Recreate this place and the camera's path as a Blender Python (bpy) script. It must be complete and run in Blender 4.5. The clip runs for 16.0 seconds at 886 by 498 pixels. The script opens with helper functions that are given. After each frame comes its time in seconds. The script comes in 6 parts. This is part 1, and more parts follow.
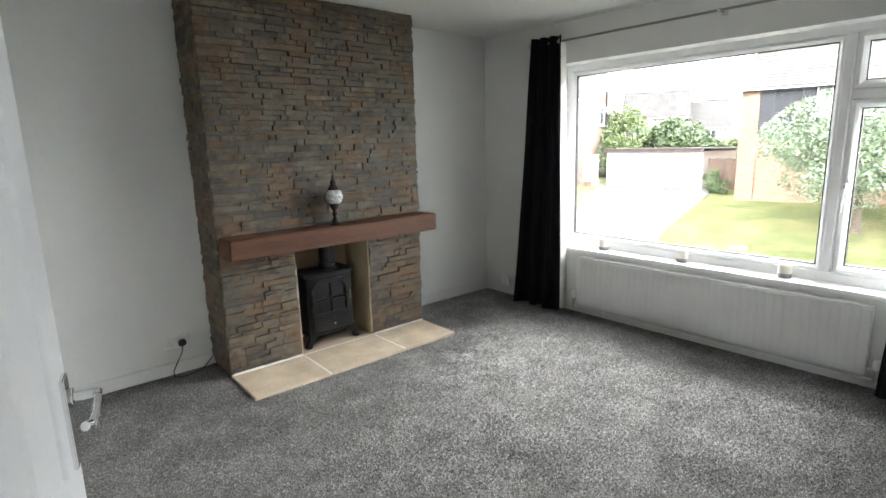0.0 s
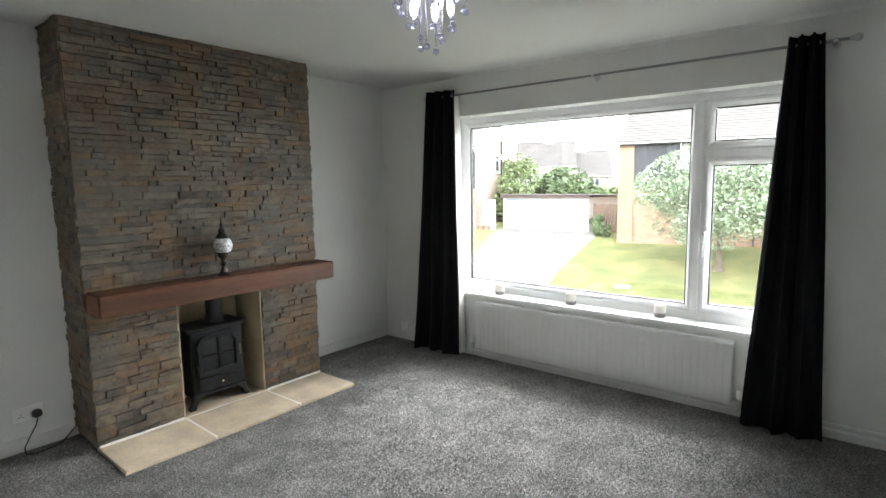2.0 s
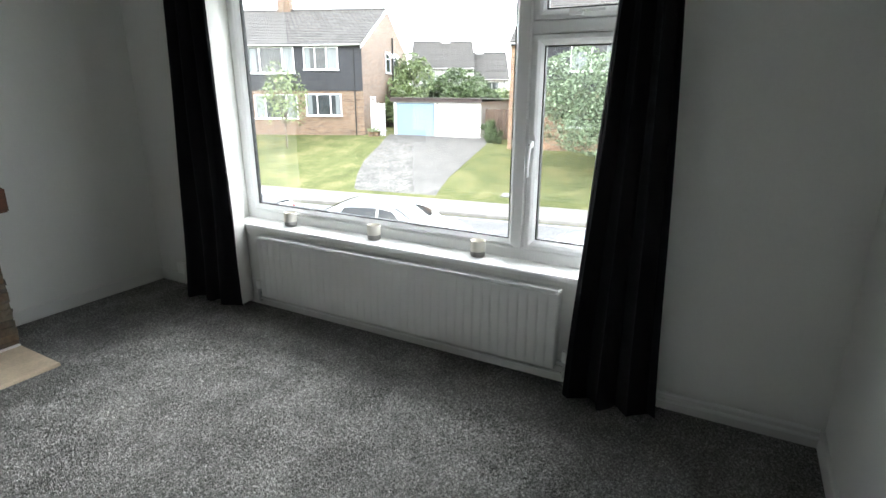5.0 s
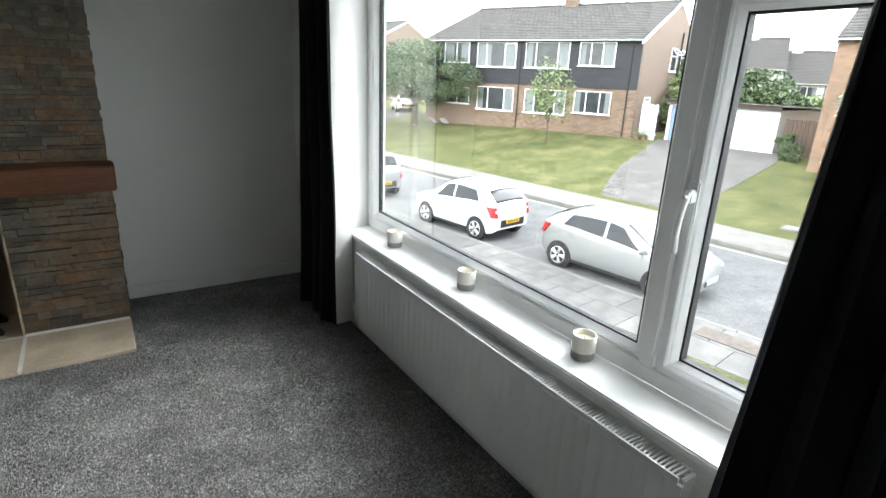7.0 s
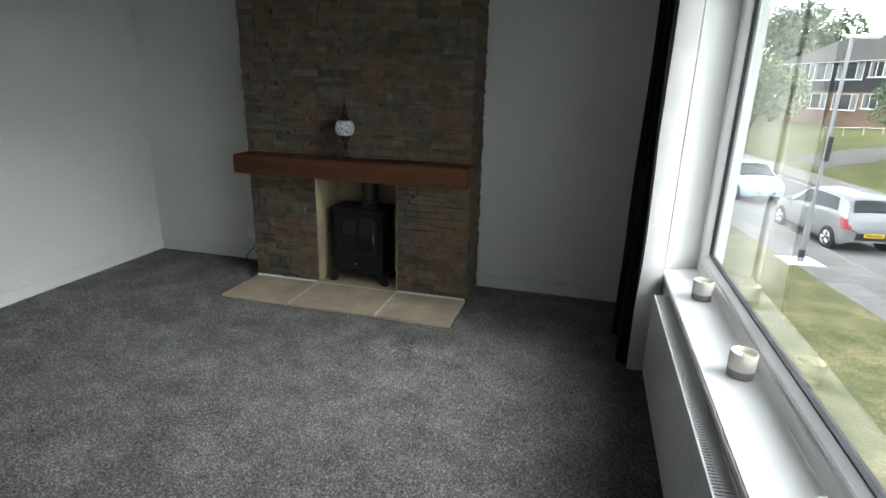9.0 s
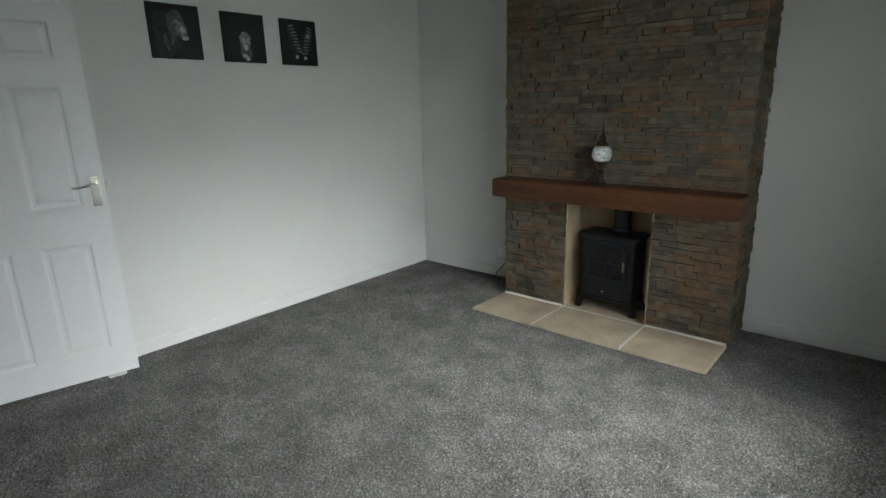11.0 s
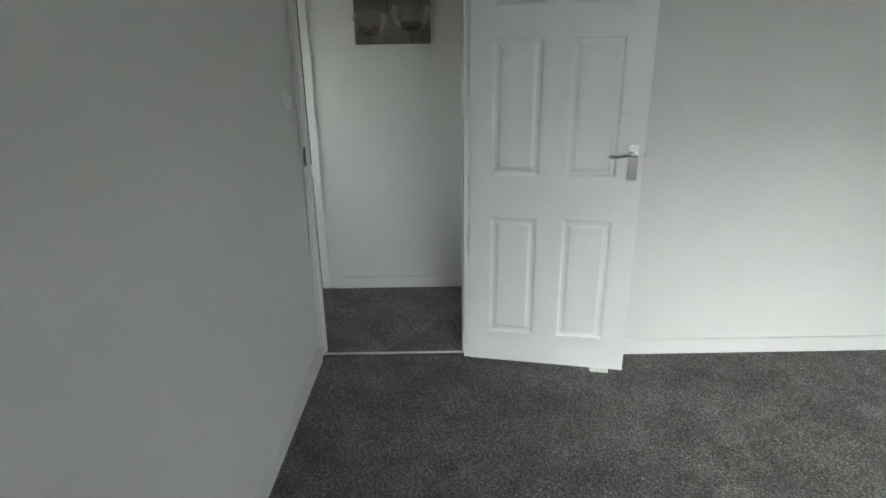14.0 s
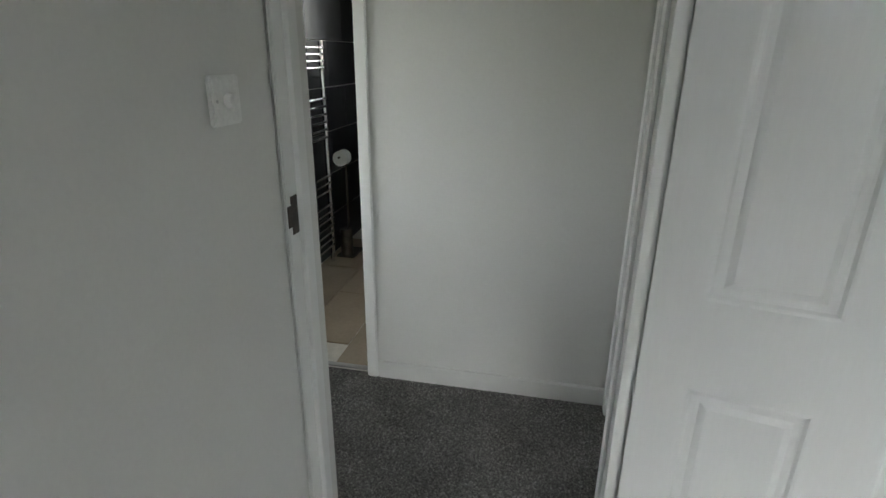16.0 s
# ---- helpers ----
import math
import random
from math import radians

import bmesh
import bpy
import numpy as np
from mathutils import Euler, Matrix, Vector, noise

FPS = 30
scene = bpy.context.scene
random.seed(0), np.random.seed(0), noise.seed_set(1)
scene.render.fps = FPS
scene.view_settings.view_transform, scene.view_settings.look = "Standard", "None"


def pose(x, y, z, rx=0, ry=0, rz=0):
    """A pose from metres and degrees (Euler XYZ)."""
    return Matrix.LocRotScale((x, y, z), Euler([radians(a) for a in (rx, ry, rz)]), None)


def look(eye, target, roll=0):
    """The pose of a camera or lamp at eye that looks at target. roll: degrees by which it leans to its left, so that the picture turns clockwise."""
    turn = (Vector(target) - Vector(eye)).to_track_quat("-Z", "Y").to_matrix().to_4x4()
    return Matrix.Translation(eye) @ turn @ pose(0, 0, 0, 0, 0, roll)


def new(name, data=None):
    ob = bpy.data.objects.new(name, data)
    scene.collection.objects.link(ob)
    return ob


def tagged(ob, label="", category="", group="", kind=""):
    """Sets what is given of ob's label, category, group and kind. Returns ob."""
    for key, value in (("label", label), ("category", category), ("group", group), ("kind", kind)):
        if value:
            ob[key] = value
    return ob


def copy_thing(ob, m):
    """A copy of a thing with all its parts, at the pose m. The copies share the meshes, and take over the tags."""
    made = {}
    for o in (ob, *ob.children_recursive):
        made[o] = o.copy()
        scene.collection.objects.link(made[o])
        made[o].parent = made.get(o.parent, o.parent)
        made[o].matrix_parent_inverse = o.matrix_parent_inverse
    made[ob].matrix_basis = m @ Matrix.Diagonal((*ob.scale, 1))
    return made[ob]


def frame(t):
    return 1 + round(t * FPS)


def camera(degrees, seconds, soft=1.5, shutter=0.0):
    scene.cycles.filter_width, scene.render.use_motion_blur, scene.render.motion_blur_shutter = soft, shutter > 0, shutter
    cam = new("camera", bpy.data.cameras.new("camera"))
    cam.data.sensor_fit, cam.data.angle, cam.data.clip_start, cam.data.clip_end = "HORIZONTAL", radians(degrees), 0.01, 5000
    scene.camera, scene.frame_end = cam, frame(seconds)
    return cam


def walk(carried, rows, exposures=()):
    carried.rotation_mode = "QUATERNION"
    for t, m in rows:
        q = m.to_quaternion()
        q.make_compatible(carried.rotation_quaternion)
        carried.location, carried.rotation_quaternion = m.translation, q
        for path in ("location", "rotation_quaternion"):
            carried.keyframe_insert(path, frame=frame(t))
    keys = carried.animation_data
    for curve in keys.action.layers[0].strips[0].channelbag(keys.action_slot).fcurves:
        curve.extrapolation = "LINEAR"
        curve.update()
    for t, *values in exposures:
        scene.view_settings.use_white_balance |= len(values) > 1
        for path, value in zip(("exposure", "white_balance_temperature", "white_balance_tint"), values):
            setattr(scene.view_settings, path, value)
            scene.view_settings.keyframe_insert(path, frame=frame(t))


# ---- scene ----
cam = camera(79.5, 16.0)
PATH = [
    (0, (0.232, 0.148, 1.485), (1.503, 1.641, 1.09), -1.6),
    (0.5, (0.252, 0.14, 1.514), (1.562, 1.626, 1.241), -1.6),
    (1, (0.232, 0.148, 1.522), (1.591, 1.598, 1.306), -1.3),
    (1.5, (0.261, 0.107, 1.51), (1.652, 1.527, 1.288), -1.5),
    (2, (0.268, 0.133, 1.514), (1.811, 1.382, 1.271), -0.8),
    (2.5, (0.31, 0.098, 1.493), (1.99, 1.142, 1.198), -1.1),
    (3, (0.362, 0.126, 1.467), (2.156, 0.936, 1.114), -2.2),
    (3.5, (0.569, 0.131, 1.458), (2.372, 0.879, 1.022), -2.7),
    (3.7, (0.727, 0.097, 1.463), (2.514, 0.871, 1.006), -1.0),
    (5.8, (2.119, 0.177, 1.412), (3.725, 1.189, 0.782), -0.4),
    (6, (2.25, 0.196, 1.413), (3.828, 1.246, 0.774), -0.1),
    (6.5, (2.536, 0.225, 1.429), (3.952, 1.485, 0.791), -2.0),
    (7, (2.824, 0.201, 1.433), (3.874, 1.788, 0.817), 2.5),
    (7.5, (3.083, 0.275, 1.369), (3.831, 2.019, 0.737), -0.2),
    (8, (3.279, 0.277, 1.404), (3.635, 2.143, 0.779), -0.4),
    (8.5, (3.474, 0.294, 1.391), (3.294, 2.194, 0.793), -0.2),
    (9, (3.576, 0.259, 1.411), (3.087, 2.107, 0.822), 1.5),
    (9.2, (3.589, 0.26, 1.419), (3.009, 2.085, 0.844), 0.9),
    (11.3, (3.498, 0.219, 1.455), (2.138, 1.59, 0.936), -1.5),
    (11.5, (3.479, 0.212, 1.459), (2.064, 1.527, 0.94), -1.5),
    (12, (3.468, 0.212, 1.454), (1.921, 1.371, 0.942), -1.3),
    (12.5, (3.384, 0.189, 1.454), (1.667, 1.079, 0.946), -0.8),
    (13, (3.187, 0.162, 1.475), (1.349, 0.752, 0.953), -0.7),
    (13.5, (2.965, 0.176, 1.454), (1.082, 0.507, 0.865), -1.3),
    (14, (2.638, 0.295, 1.452), (0.741, 0.304, 0.82), -0.8),
    (14.5, (2.296, 0.257, 1.413), (0.409, 0.229, 0.75), 0.2),
    (15, (1.905, 0.255, 1.444), (0.025, 0.191, 0.763), -2.0),
    (15.5, (1.537, 0.261, 1.439), (-0.332, 0.013, 0.775), 0.6),
    (16, (1.168, 0.224, 1.428), (-0.672, -0.149, 0.739), 0.7),
]
EXPOSE = [(0, 2.54, 6300, 10), (1.5, 2.5, 6300, 9), (2.0, 2.4, 6300, 9), (3.7, 2.05, 6200, 7), (6.0, 1.5, 6150, 7), (7.0, 1.35, 6150, 6), (7.5, 1.2, 6150, 6), (8.5, 0.98, 6150, 6), (9.2, 0.98, 6100, 6), (11.5, 1.45, 6300, 5), (13.0, 1.6, 6350, 6), (14.0, 1.65, 6350, 6), (15.0, 1.7, 6400, 7), (16, 1.75, 6500, 8)]
walk(cam, [(t, look(eye, target, roll)) for t, eye, target, roll in PATH], EXPOSE)

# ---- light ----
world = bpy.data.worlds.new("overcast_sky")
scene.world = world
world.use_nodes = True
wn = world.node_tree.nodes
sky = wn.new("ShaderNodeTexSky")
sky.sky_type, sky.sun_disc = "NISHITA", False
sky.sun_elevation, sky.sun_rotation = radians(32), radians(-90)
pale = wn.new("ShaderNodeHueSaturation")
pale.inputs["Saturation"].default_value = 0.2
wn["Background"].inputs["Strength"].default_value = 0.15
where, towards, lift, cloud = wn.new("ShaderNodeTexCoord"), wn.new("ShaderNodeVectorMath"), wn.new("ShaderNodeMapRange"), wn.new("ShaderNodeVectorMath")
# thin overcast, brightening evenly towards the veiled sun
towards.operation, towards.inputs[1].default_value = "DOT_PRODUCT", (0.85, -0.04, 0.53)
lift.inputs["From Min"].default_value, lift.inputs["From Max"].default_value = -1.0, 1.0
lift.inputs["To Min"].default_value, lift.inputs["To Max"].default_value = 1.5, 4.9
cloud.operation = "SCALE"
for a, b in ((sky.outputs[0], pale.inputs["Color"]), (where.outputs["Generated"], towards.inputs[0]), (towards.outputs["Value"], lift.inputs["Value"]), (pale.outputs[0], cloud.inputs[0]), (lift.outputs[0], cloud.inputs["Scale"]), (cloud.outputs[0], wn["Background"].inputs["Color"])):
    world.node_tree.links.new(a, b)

sun_data = bpy.data.lights.new("sun", "SUN")
sun_data.energy, sun_data.angle, sun_data.color = 2.3, radians(46), (1.0, 0.99, 0.975)
sun = new("sun", sun_data)
sun.matrix_world = look((0, 0, 0), (-0.85, 0.04, -0.53))


# ---- materials ----
def nodes_of(name):
    m = bpy.data.materials.new(name)
    m.use_nodes = True
    return m, m.node_tree.nodes, m.node_tree.links


def mat(name, color, rough=0.5, var=0.1, scale=6.0, bump=0.0, bscale=120.0, metal=0.0, spec=0.5, detail=6.0, stretch=(1, 1, 1), piece=0.0, island=0.0, sheen=0.0, grain=0.06, glow=0.0, coat=0.0):
    """A surface with colour variation at two scales, fine relief and, for pieces, a tone of its own."""
    m, n, k = nodes_of(name)
    b = n["Principled BSDF"]
    b.inputs["Roughness"].default_value, b.inputs["Metallic"].default_value = rough, metal
    b.inputs["Specular IOR Level"].default_value = spec
    b.inputs["Sheen Weight"].default_value = sheen
    b.inputs["Coat Weight"].default_value = coat
    co, mp = n.new("ShaderNodeTexCoord"), n.new("ShaderNodeMapping")
    mp.inputs["Scale"].default_value = stretch
    k.new(co.outputs["Object"], mp.inputs["Vector"])
    value = None
    for s, amount in ((scale, var), (bscale, grain)):
        t = n.new("ShaderNodeTexNoise")
        t.inputs["Scale"].default_value, t.inputs["Detail"].default_value = s, detail
        k.new(mp.outputs[0], t.inputs["Vector"])
        r = n.new("ShaderNodeMapRange")
        r.inputs["From Min"].default_value, r.inputs["From Max"].default_value = 0.3, 0.7
        r.inputs["To Min"].default_value, r.inputs["To Max"].default_value = 1 - amount, 1 + amount
        k.new(t.outputs["Fac"], r.inputs["Value"])
        if value is None:
            value = r.outputs[0]
        else:
            mu = n.new("ShaderNodeMath")
            mu.operation = "MULTIPLY"
            k.new(value, mu.inputs[0]), k.new(r.outputs[0], mu.inputs[1])
            value = mu.outputs[0]
    for amount, kind, out in ((piece, "ShaderNodeObjectInfo", "Random"), (island, "ShaderNodeNewGeometry", "Random Per Island")):
        if amount:
            src, r, mu = n.new(kind), n.new("ShaderNodeMapRange"), n.new("ShaderNodeMath")
            r.inputs["To Min"].default_value, r.inputs["To Max"].default_value = 1 - amount, 1 + amount
            mu.operation = "MULTIPLY"
            k.new(src.outputs[out], r.inputs["Value"]), k.new(value, mu.inputs[0]), k.new(r.outputs[0], mu.inputs[1])
            value = mu.outputs[0]
    mix = n.new("ShaderNodeVectorMath")
    mix.operation = "SCALE"
    mix.inputs[0].default_value = color
    k.new(value, mix.inputs["Scale"]), k.new(mix.outputs[0], b.inputs["Base Color"])
    if bump:
        bp = n.new("ShaderNodeBump")
        bp.inputs["Strength"].default_value, bp.inputs["Distance"].default_value = bump, 0.004
        k.new(t.outputs["Fac"], bp.inputs["Height"]), k.new(bp.outputs[0], b.inputs["Normal"])
    if glow:
        b.inputs["Emission Color"].default_value, b.inputs["Emission Strength"].default_value = (1, 0.97, 0.92, 1), glow
    return m


def ramp_mat(name, source, out, stops, rough, bump, bscale, scale):
    """Pieces whose colour is drawn at random from a range of tones, veined by noise."""
    m = mat(name, (0.3, 0.3, 0.3), rough, 0.28, scale, bump, bscale, grain=0.14)
    n, k = m.node_tree.nodes, m.node_tree.links
    src, rp = n.new(source), n.new("ShaderNodeValToRGB")
    e = rp.color_ramp.elements
    e[0].position, e[0].color = stops[0][0], (*stops[0][1], 1)
    e[1].position, e[1].color = stops[-1][0], (*stops[-1][1], 1)
    for p, c in stops[1:-1]:
        e.new(p).color = (*c, 1)
    k.new(src.outputs[out], rp.inputs[0])
    # rust blooms that wander over neighbouring stones
    ns, rr, mx = n.new("ShaderNodeTexNoise"), n.new("ShaderNodeMapRange"), n.new("ShaderNodeMix")
    ns.inputs["Scale"].default_value, ns.inputs["Detail"].default_value = 3.2, 6
    rr.inputs["From Min"].default_value, rr.inputs["From Max"].default_value, rr.inputs["To Max"].default_value = 0.52, 0.74, 0.62
    mx.data_type = "RGBA"
    mx.inputs[7].default_value = (0.185, 0.095, 0.034, 1)
    co = next(x for x in n if x.bl_idname == "ShaderNodeTexCoord")
    k.new(co.outputs["Object"], ns.inputs["Vector"]), k.new(ns.outputs["Fac"], rr.inputs["Value"])
    k.new(rr.outputs[0], mx.inputs[0]), k.new(rp.outputs[0], mx.inputs[6])
    k.new(mx.outputs[2], next(x for x in n if x.bl_idname == "ShaderNodeVectorMath").inputs[0])
    return m


def brick_mat(name, c1, c2, mortar, w=0.225, h=0.075, joint=0.009):
    m, n, k = nodes_of(name)
    b = n["Principled BSDF"]
    b.inputs["Roughness"].default_value = 0.85
    co, sep, com, add = n.new("ShaderNodeTexCoord"), n.new("ShaderNodeSeparateXYZ"), n.new("ShaderNodeCombineXYZ"), n.new("ShaderNodeMath")
    k.new(co.outputs["Object"], sep.inputs[0])
    k.new(sep.outputs[0], add.inputs[0]), k.new(sep.outputs[1], add.inputs[1])
    k.new(add.outputs[0], com.inputs[0]), k.new(sep.outputs[2], com.inputs[1])
    t = n.new("ShaderNodeTexBrick")
    t.inputs["Color1"].default_value, t.inputs["Color2"].default_value, t.inputs["Mortar"].default_value = (*c1, 1), (*c2, 1), (*mortar, 1)
    t.inputs["Scale"].default_value, t.inputs["Brick Width"].default_value, t.inputs["Row Height"].default_value = 1.0, w, h
    t.inputs["Mortar Size"].default_value = joint
    k.new(com.outputs[0], t.inputs["Vector"])
    ns, mx = n.new("ShaderNodeTexNoise"), n.new("ShaderNodeMix")
    ns.inputs["Scale"].default_value, ns.inputs["Detail"].default_value = 1.3, 8
    mx.data_type, mx.blend_type = "RGBA", "OVERLAY"
    mx.inputs[0].default_value = 0.22
    k.new(co.outputs["Object"], ns.inputs["Vector"])
    k.new(t.outputs["Color"], mx.inputs[6]), k.new(ns.outputs["Fac"], mx.inputs[7]), k.new(mx.outputs[2], b.inputs["Base Color"])
    bp = n.new("ShaderNodeBump")
    bp.inputs["Strength"].default_value, bp.inputs["Distance"].default_value, bp.invert = 0.6, 0.01, True
    k.new(t.outputs["Fac"], bp.inputs["Height"]), k.new(bp.outputs[0], b.inputs["Normal"])
    return m


def patchy(name, dark, light, scale, fine, bump, rough=1.0, sheen=0.0, mid=None, dist=0.006, island=0.0, broad=0.36, spec=0.15):
    """Carpet, turf or asphalt: tufts or grit in two tones over broad uneven patches."""
    m, n, k = nodes_of(name)
    b = n["Principled BSDF"]
    b.inputs["Roughness"].default_value, b.inputs["Specular IOR Level"].default_value = rough, spec
    b.inputs["Sheen Weight"].default_value, b.inputs["Sheen Roughness"].default_value = sheen, 0.6
    co = n.new("ShaderNodeTexCoord")
    facs = []
    for s, d, lo, hi, rg in ((fine, 4.0, 0.38, 0.62, 0.65), (scale, 9.0, 0.36, 0.64, 0.66)):
        t, r = n.new("ShaderNodeTexNoise"), n.new("ShaderNodeMapRange")
        t.inputs["Scale"].default_value, t.inputs["Detail"].default_value, t.inputs["Roughness"].default_value = s, d, rg
        r.inputs["From Min"].default_value, r.inputs["From Max"].default_value = lo, hi
        k.new(co.outputs["Object"], t.inputs["Vector"]), k.new(t.outputs["Fac"], r.inputs["Value"])
        facs.append(r.outputs[0])
    mx = n.new("ShaderNodeMix")
    mx.data_type = "FLOAT"
    mx.inputs[0].default_value = broad
    k.new(facs[0], mx.inputs[2]), k.new(facs[1], mx.inputs[3])
    rp = n.new("ShaderNodeValToRGB")
    e = rp.color_ramp.elements
    e[0].color, e[1].color, e[0].position, e[1].position = (*dark, 1), (*light, 1), 0.08, 0.92
    if mid:
        e.new(0.55).color = (*mid, 1)
    k.new(mx.outputs[0], rp.inputs[0])
    if island:
        src, sc, vr = n.new("ShaderNodeNewGeometry"), n.new("ShaderNodeVectorMath"), n.new("ShaderNodeMapRange")
        sc.operation = "SCALE"
        vr.inputs["To Min"].default_value, vr.inputs["To Max"].default_value = 1 - island, 1 + island
        k.new(src.outputs["Random Per Island"], vr.inputs["Value"]), k.new(vr.outputs[0], sc.inputs["Scale"])
        k.new(rp.outputs[0], sc.inputs[0]), k.new(sc.outputs[0], b.inputs["Base Color"])
    else:
        k.new(rp.outputs[0], b.inputs["Base Color"])
    bp = n.new("ShaderNodeBump")
    bp.inputs["Strength"].default_value, bp.inputs["Distance"].default_value = bump, dist
    k.new(facs[0], bp.inputs["Height"]), k.new(bp.outputs[0], b.inputs["Normal"])
    return m


def glass_mat(name, tint=(1, 1, 1)):
    m, n, k = nodes_of(name)
    b = n["Principled BSDF"]
    b.inputs["Base Color"].default_value = (*tint, 1)
    b.inputs["Roughness"].default_value, b.inputs["Transmission Weight"].default_value, b.inputs["IOR"].default_value = 0.0, 1.0, 1.45
    return m


SKIRT = mat("satin_skirting_paint", (0.7, 0.7, 0.68), 0.5, 0.02, 3, 0.0, 60, grain=0.01, spec=0.3)
WALL = mat("wall_paint", (0.70, 0.70, 0.675), 0.75, 0.02, 1.5, 0.12, 90, grain=0.015, spec=0.25)
CEIL = mat("ceiling_paint", (0.66, 0.66, 0.635), 0.9, 0.02, 1.2, 0.1, 70, grain=0.015, spec=0.2)
GLOSS = mat("white_gloss_paint", (0.78, 0.785, 0.77), 0.42, 0.015, 3, 0.0, 60, grain=0.008)
DOORW = mat("white_door_paint", (0.77, 0.78, 0.775), 0.4, 0.015, 3, 0.06, 150, grain=0.012, stretch=(1, 1, 0.12))
UPVC = mat("white_upvc", (0.85, 0.855, 0.85), 0.28, 0.02, 4, 0.0, 50, grain=0.01)
RADW = mat("radiator_enamel", (0.76, 0.765, 0.755), 0.33, 0.02, 4, 0.02, 80, grain=0.01)
CARPET = patchy("grey_carpet", (0.04, 0.039, 0.037), (0.34, 0.332, 0.318), 5.0, 110, 0.6, 1.0, 0.1, mid=(0.145, 0.142, 0.136), dist=0.004)
PILE = patchy("grey_carpet_pile", (0.06, 0.058, 0.055), (0.43, 0.418, 0.394), 4.2, 95, 0.0, 0.8, 0.12, mid=(0.205, 0.199, 0.186), island=0.2, spec=0.3, broad=0.31)
# near-black for pipes, fascias and wicks; also painted shade inside the radiator
TRIMDARK = mat("dark_trim_gap_shade", (0.03, 0.03, 0.03), 0.8)
GLASS = glass_mat("window_glass")
CRYSTAL = glass_mat("crystal", (0.72, 0.745, 1.0))
GASKET = mat("black_rubber", (0.015, 0.015, 0.016), 0.6)
CHROME = mat("polished_chrome", (0.8, 0.8, 0.8), 0.12, 0.03, 8, metal=1.0)
GALVPALE = mat("pale_satin_metal", (0.72, 0.72, 0.7), 0.4, 0.03, 8, metal=0.5)
RODM = mat("dark_brushed_steel", (0.24, 0.24, 0.235), 0.3, 0.05, 9, metal=1.0)
STEEL = mat("brushed_steel", (0.55, 0.55, 0.55), 0.3, 0.05, 9, metal=1.0)
IRON = mat("black_cast_iron", (0.009, 0.0095, 0.01), 0.45, 0.2, 12, 0.25, 160, spec=0.35)
STOVEGLASS = mat("smoked_stove_glass", (0.012, 0.012, 0.012), 0.08, 0.2, 8)
BRASS = mat("pale_brass", (0.75, 0.66, 0.45), 0.25, 0.05, 10, metal=1.0)
BRONZE = mat("dark_bronze", (0.06, 0.05, 0.04), 0.35, 0.3, 20, 0.2, 120, metal=0.8)
FABRIC = mat("charcoal_curtain_cloth", (0.0125, 0.012, 0.014), 0.95, 0.18, 8, 0.35, 500, grain=0.3, spec=0.08, sheen=0.04, stretch=(1, 1, 0.3))
LINING = mat("curtain_lining", (0.66, 0.65, 0.62), 0.9, 0.05, 8, 0.2, 400)
MANTEL = mat("red_brown_stained_oak", (0.098, 0.038, 0.016), 0.6, 0.35, 3.0, 0.3, 45, grain=0.28, stretch=(0.35, 6, 6), spec=0.3)
HEARTH = mat("honed_limestone", (0.55, 0.455, 0.33), 0.5, 0.2, 5, 0.15, 70, grain=0.09, piece=0.07)
GROUT = mat("pale_grout", (0.82, 0.8, 0.75), 0.9, 0.08, 20, 0.3, 150)
FIREBOX = mat("firebox_board", (0.44, 0.35, 0.23), 0.8, 0.2, 3.5, 0.2, 60, grain=0.08)
PLASTICW = mat("white_plastic", (0.8, 0.8, 0.78), 0.35, 0.01, 5)
PLASTICB = mat("black_plastic", (0.015, 0.015, 0.015), 0.4)
CERAMIC = mat("speckled_stoneware", (0.72, 0.69, 0.62), 0.5, 0.05, 18, 0.1, 260, grain=0.07)
CERAMICG = mat("raw_grey_stoneware", (0.3, 0.29, 0.275), 0.8, 0.08, 20, 0.2, 220, grain=0.12)
WAX = mat("candle_wax", (0.82, 0.76, 0.62), 0.5, 0.02, 10)
CANVASB = mat("black_print_canvas", (0.006, 0.006, 0.0065), 0.6, 0.3, 9, 0.2, 500)
INK = [mat("grey_ink_%d" % i, (v, v, v * 0.99), 0.7, 0.45, 34, 0.2, 300, grain=0.5) for i, v in enumerate((0.028, 0.085, 0.2, 0.42))]
CANVASF = mat("taupe_print_canvas", (0.15, 0.137, 0.122), 0.75, 0.4, 5, 0.2, 300, grain=0.12)
PETAL = [mat("petal_ink_%d" % i, c, 0.75, 0.25, 14, 0.15, 200, grain=0.15) for i, c in enumerate(((0.32, 0.285, 0.265), (0.19, 0.165, 0.156), (0.1, 0.075, 0.08), (0.04, 0.03, 0.035)))]
TILED = mat("dark_slate_tile", (0.028, 0.03, 0.033), 0.3, 0.25, 4, 0.1, 40, piece=0.12)
TILEB = mat("beige_floor_tile", (0.42, 0.35, 0.26), 0.35, 0.1, 4, 0.05, 60, piece=0.05)
PAPER = mat("white_tissue", (0.85, 0.85, 0.83), 0.95, 0.02, 30, 0.2, 200)
BULB = mat("lit_bulb", (1, 1, 1), 0.3, glow=1.6)
FROST = mat("crackled_mosaic_glass", (0.5, 0.51, 0.5), 0.2, 0.4, 55, 0.6, 90, grain=0.5)
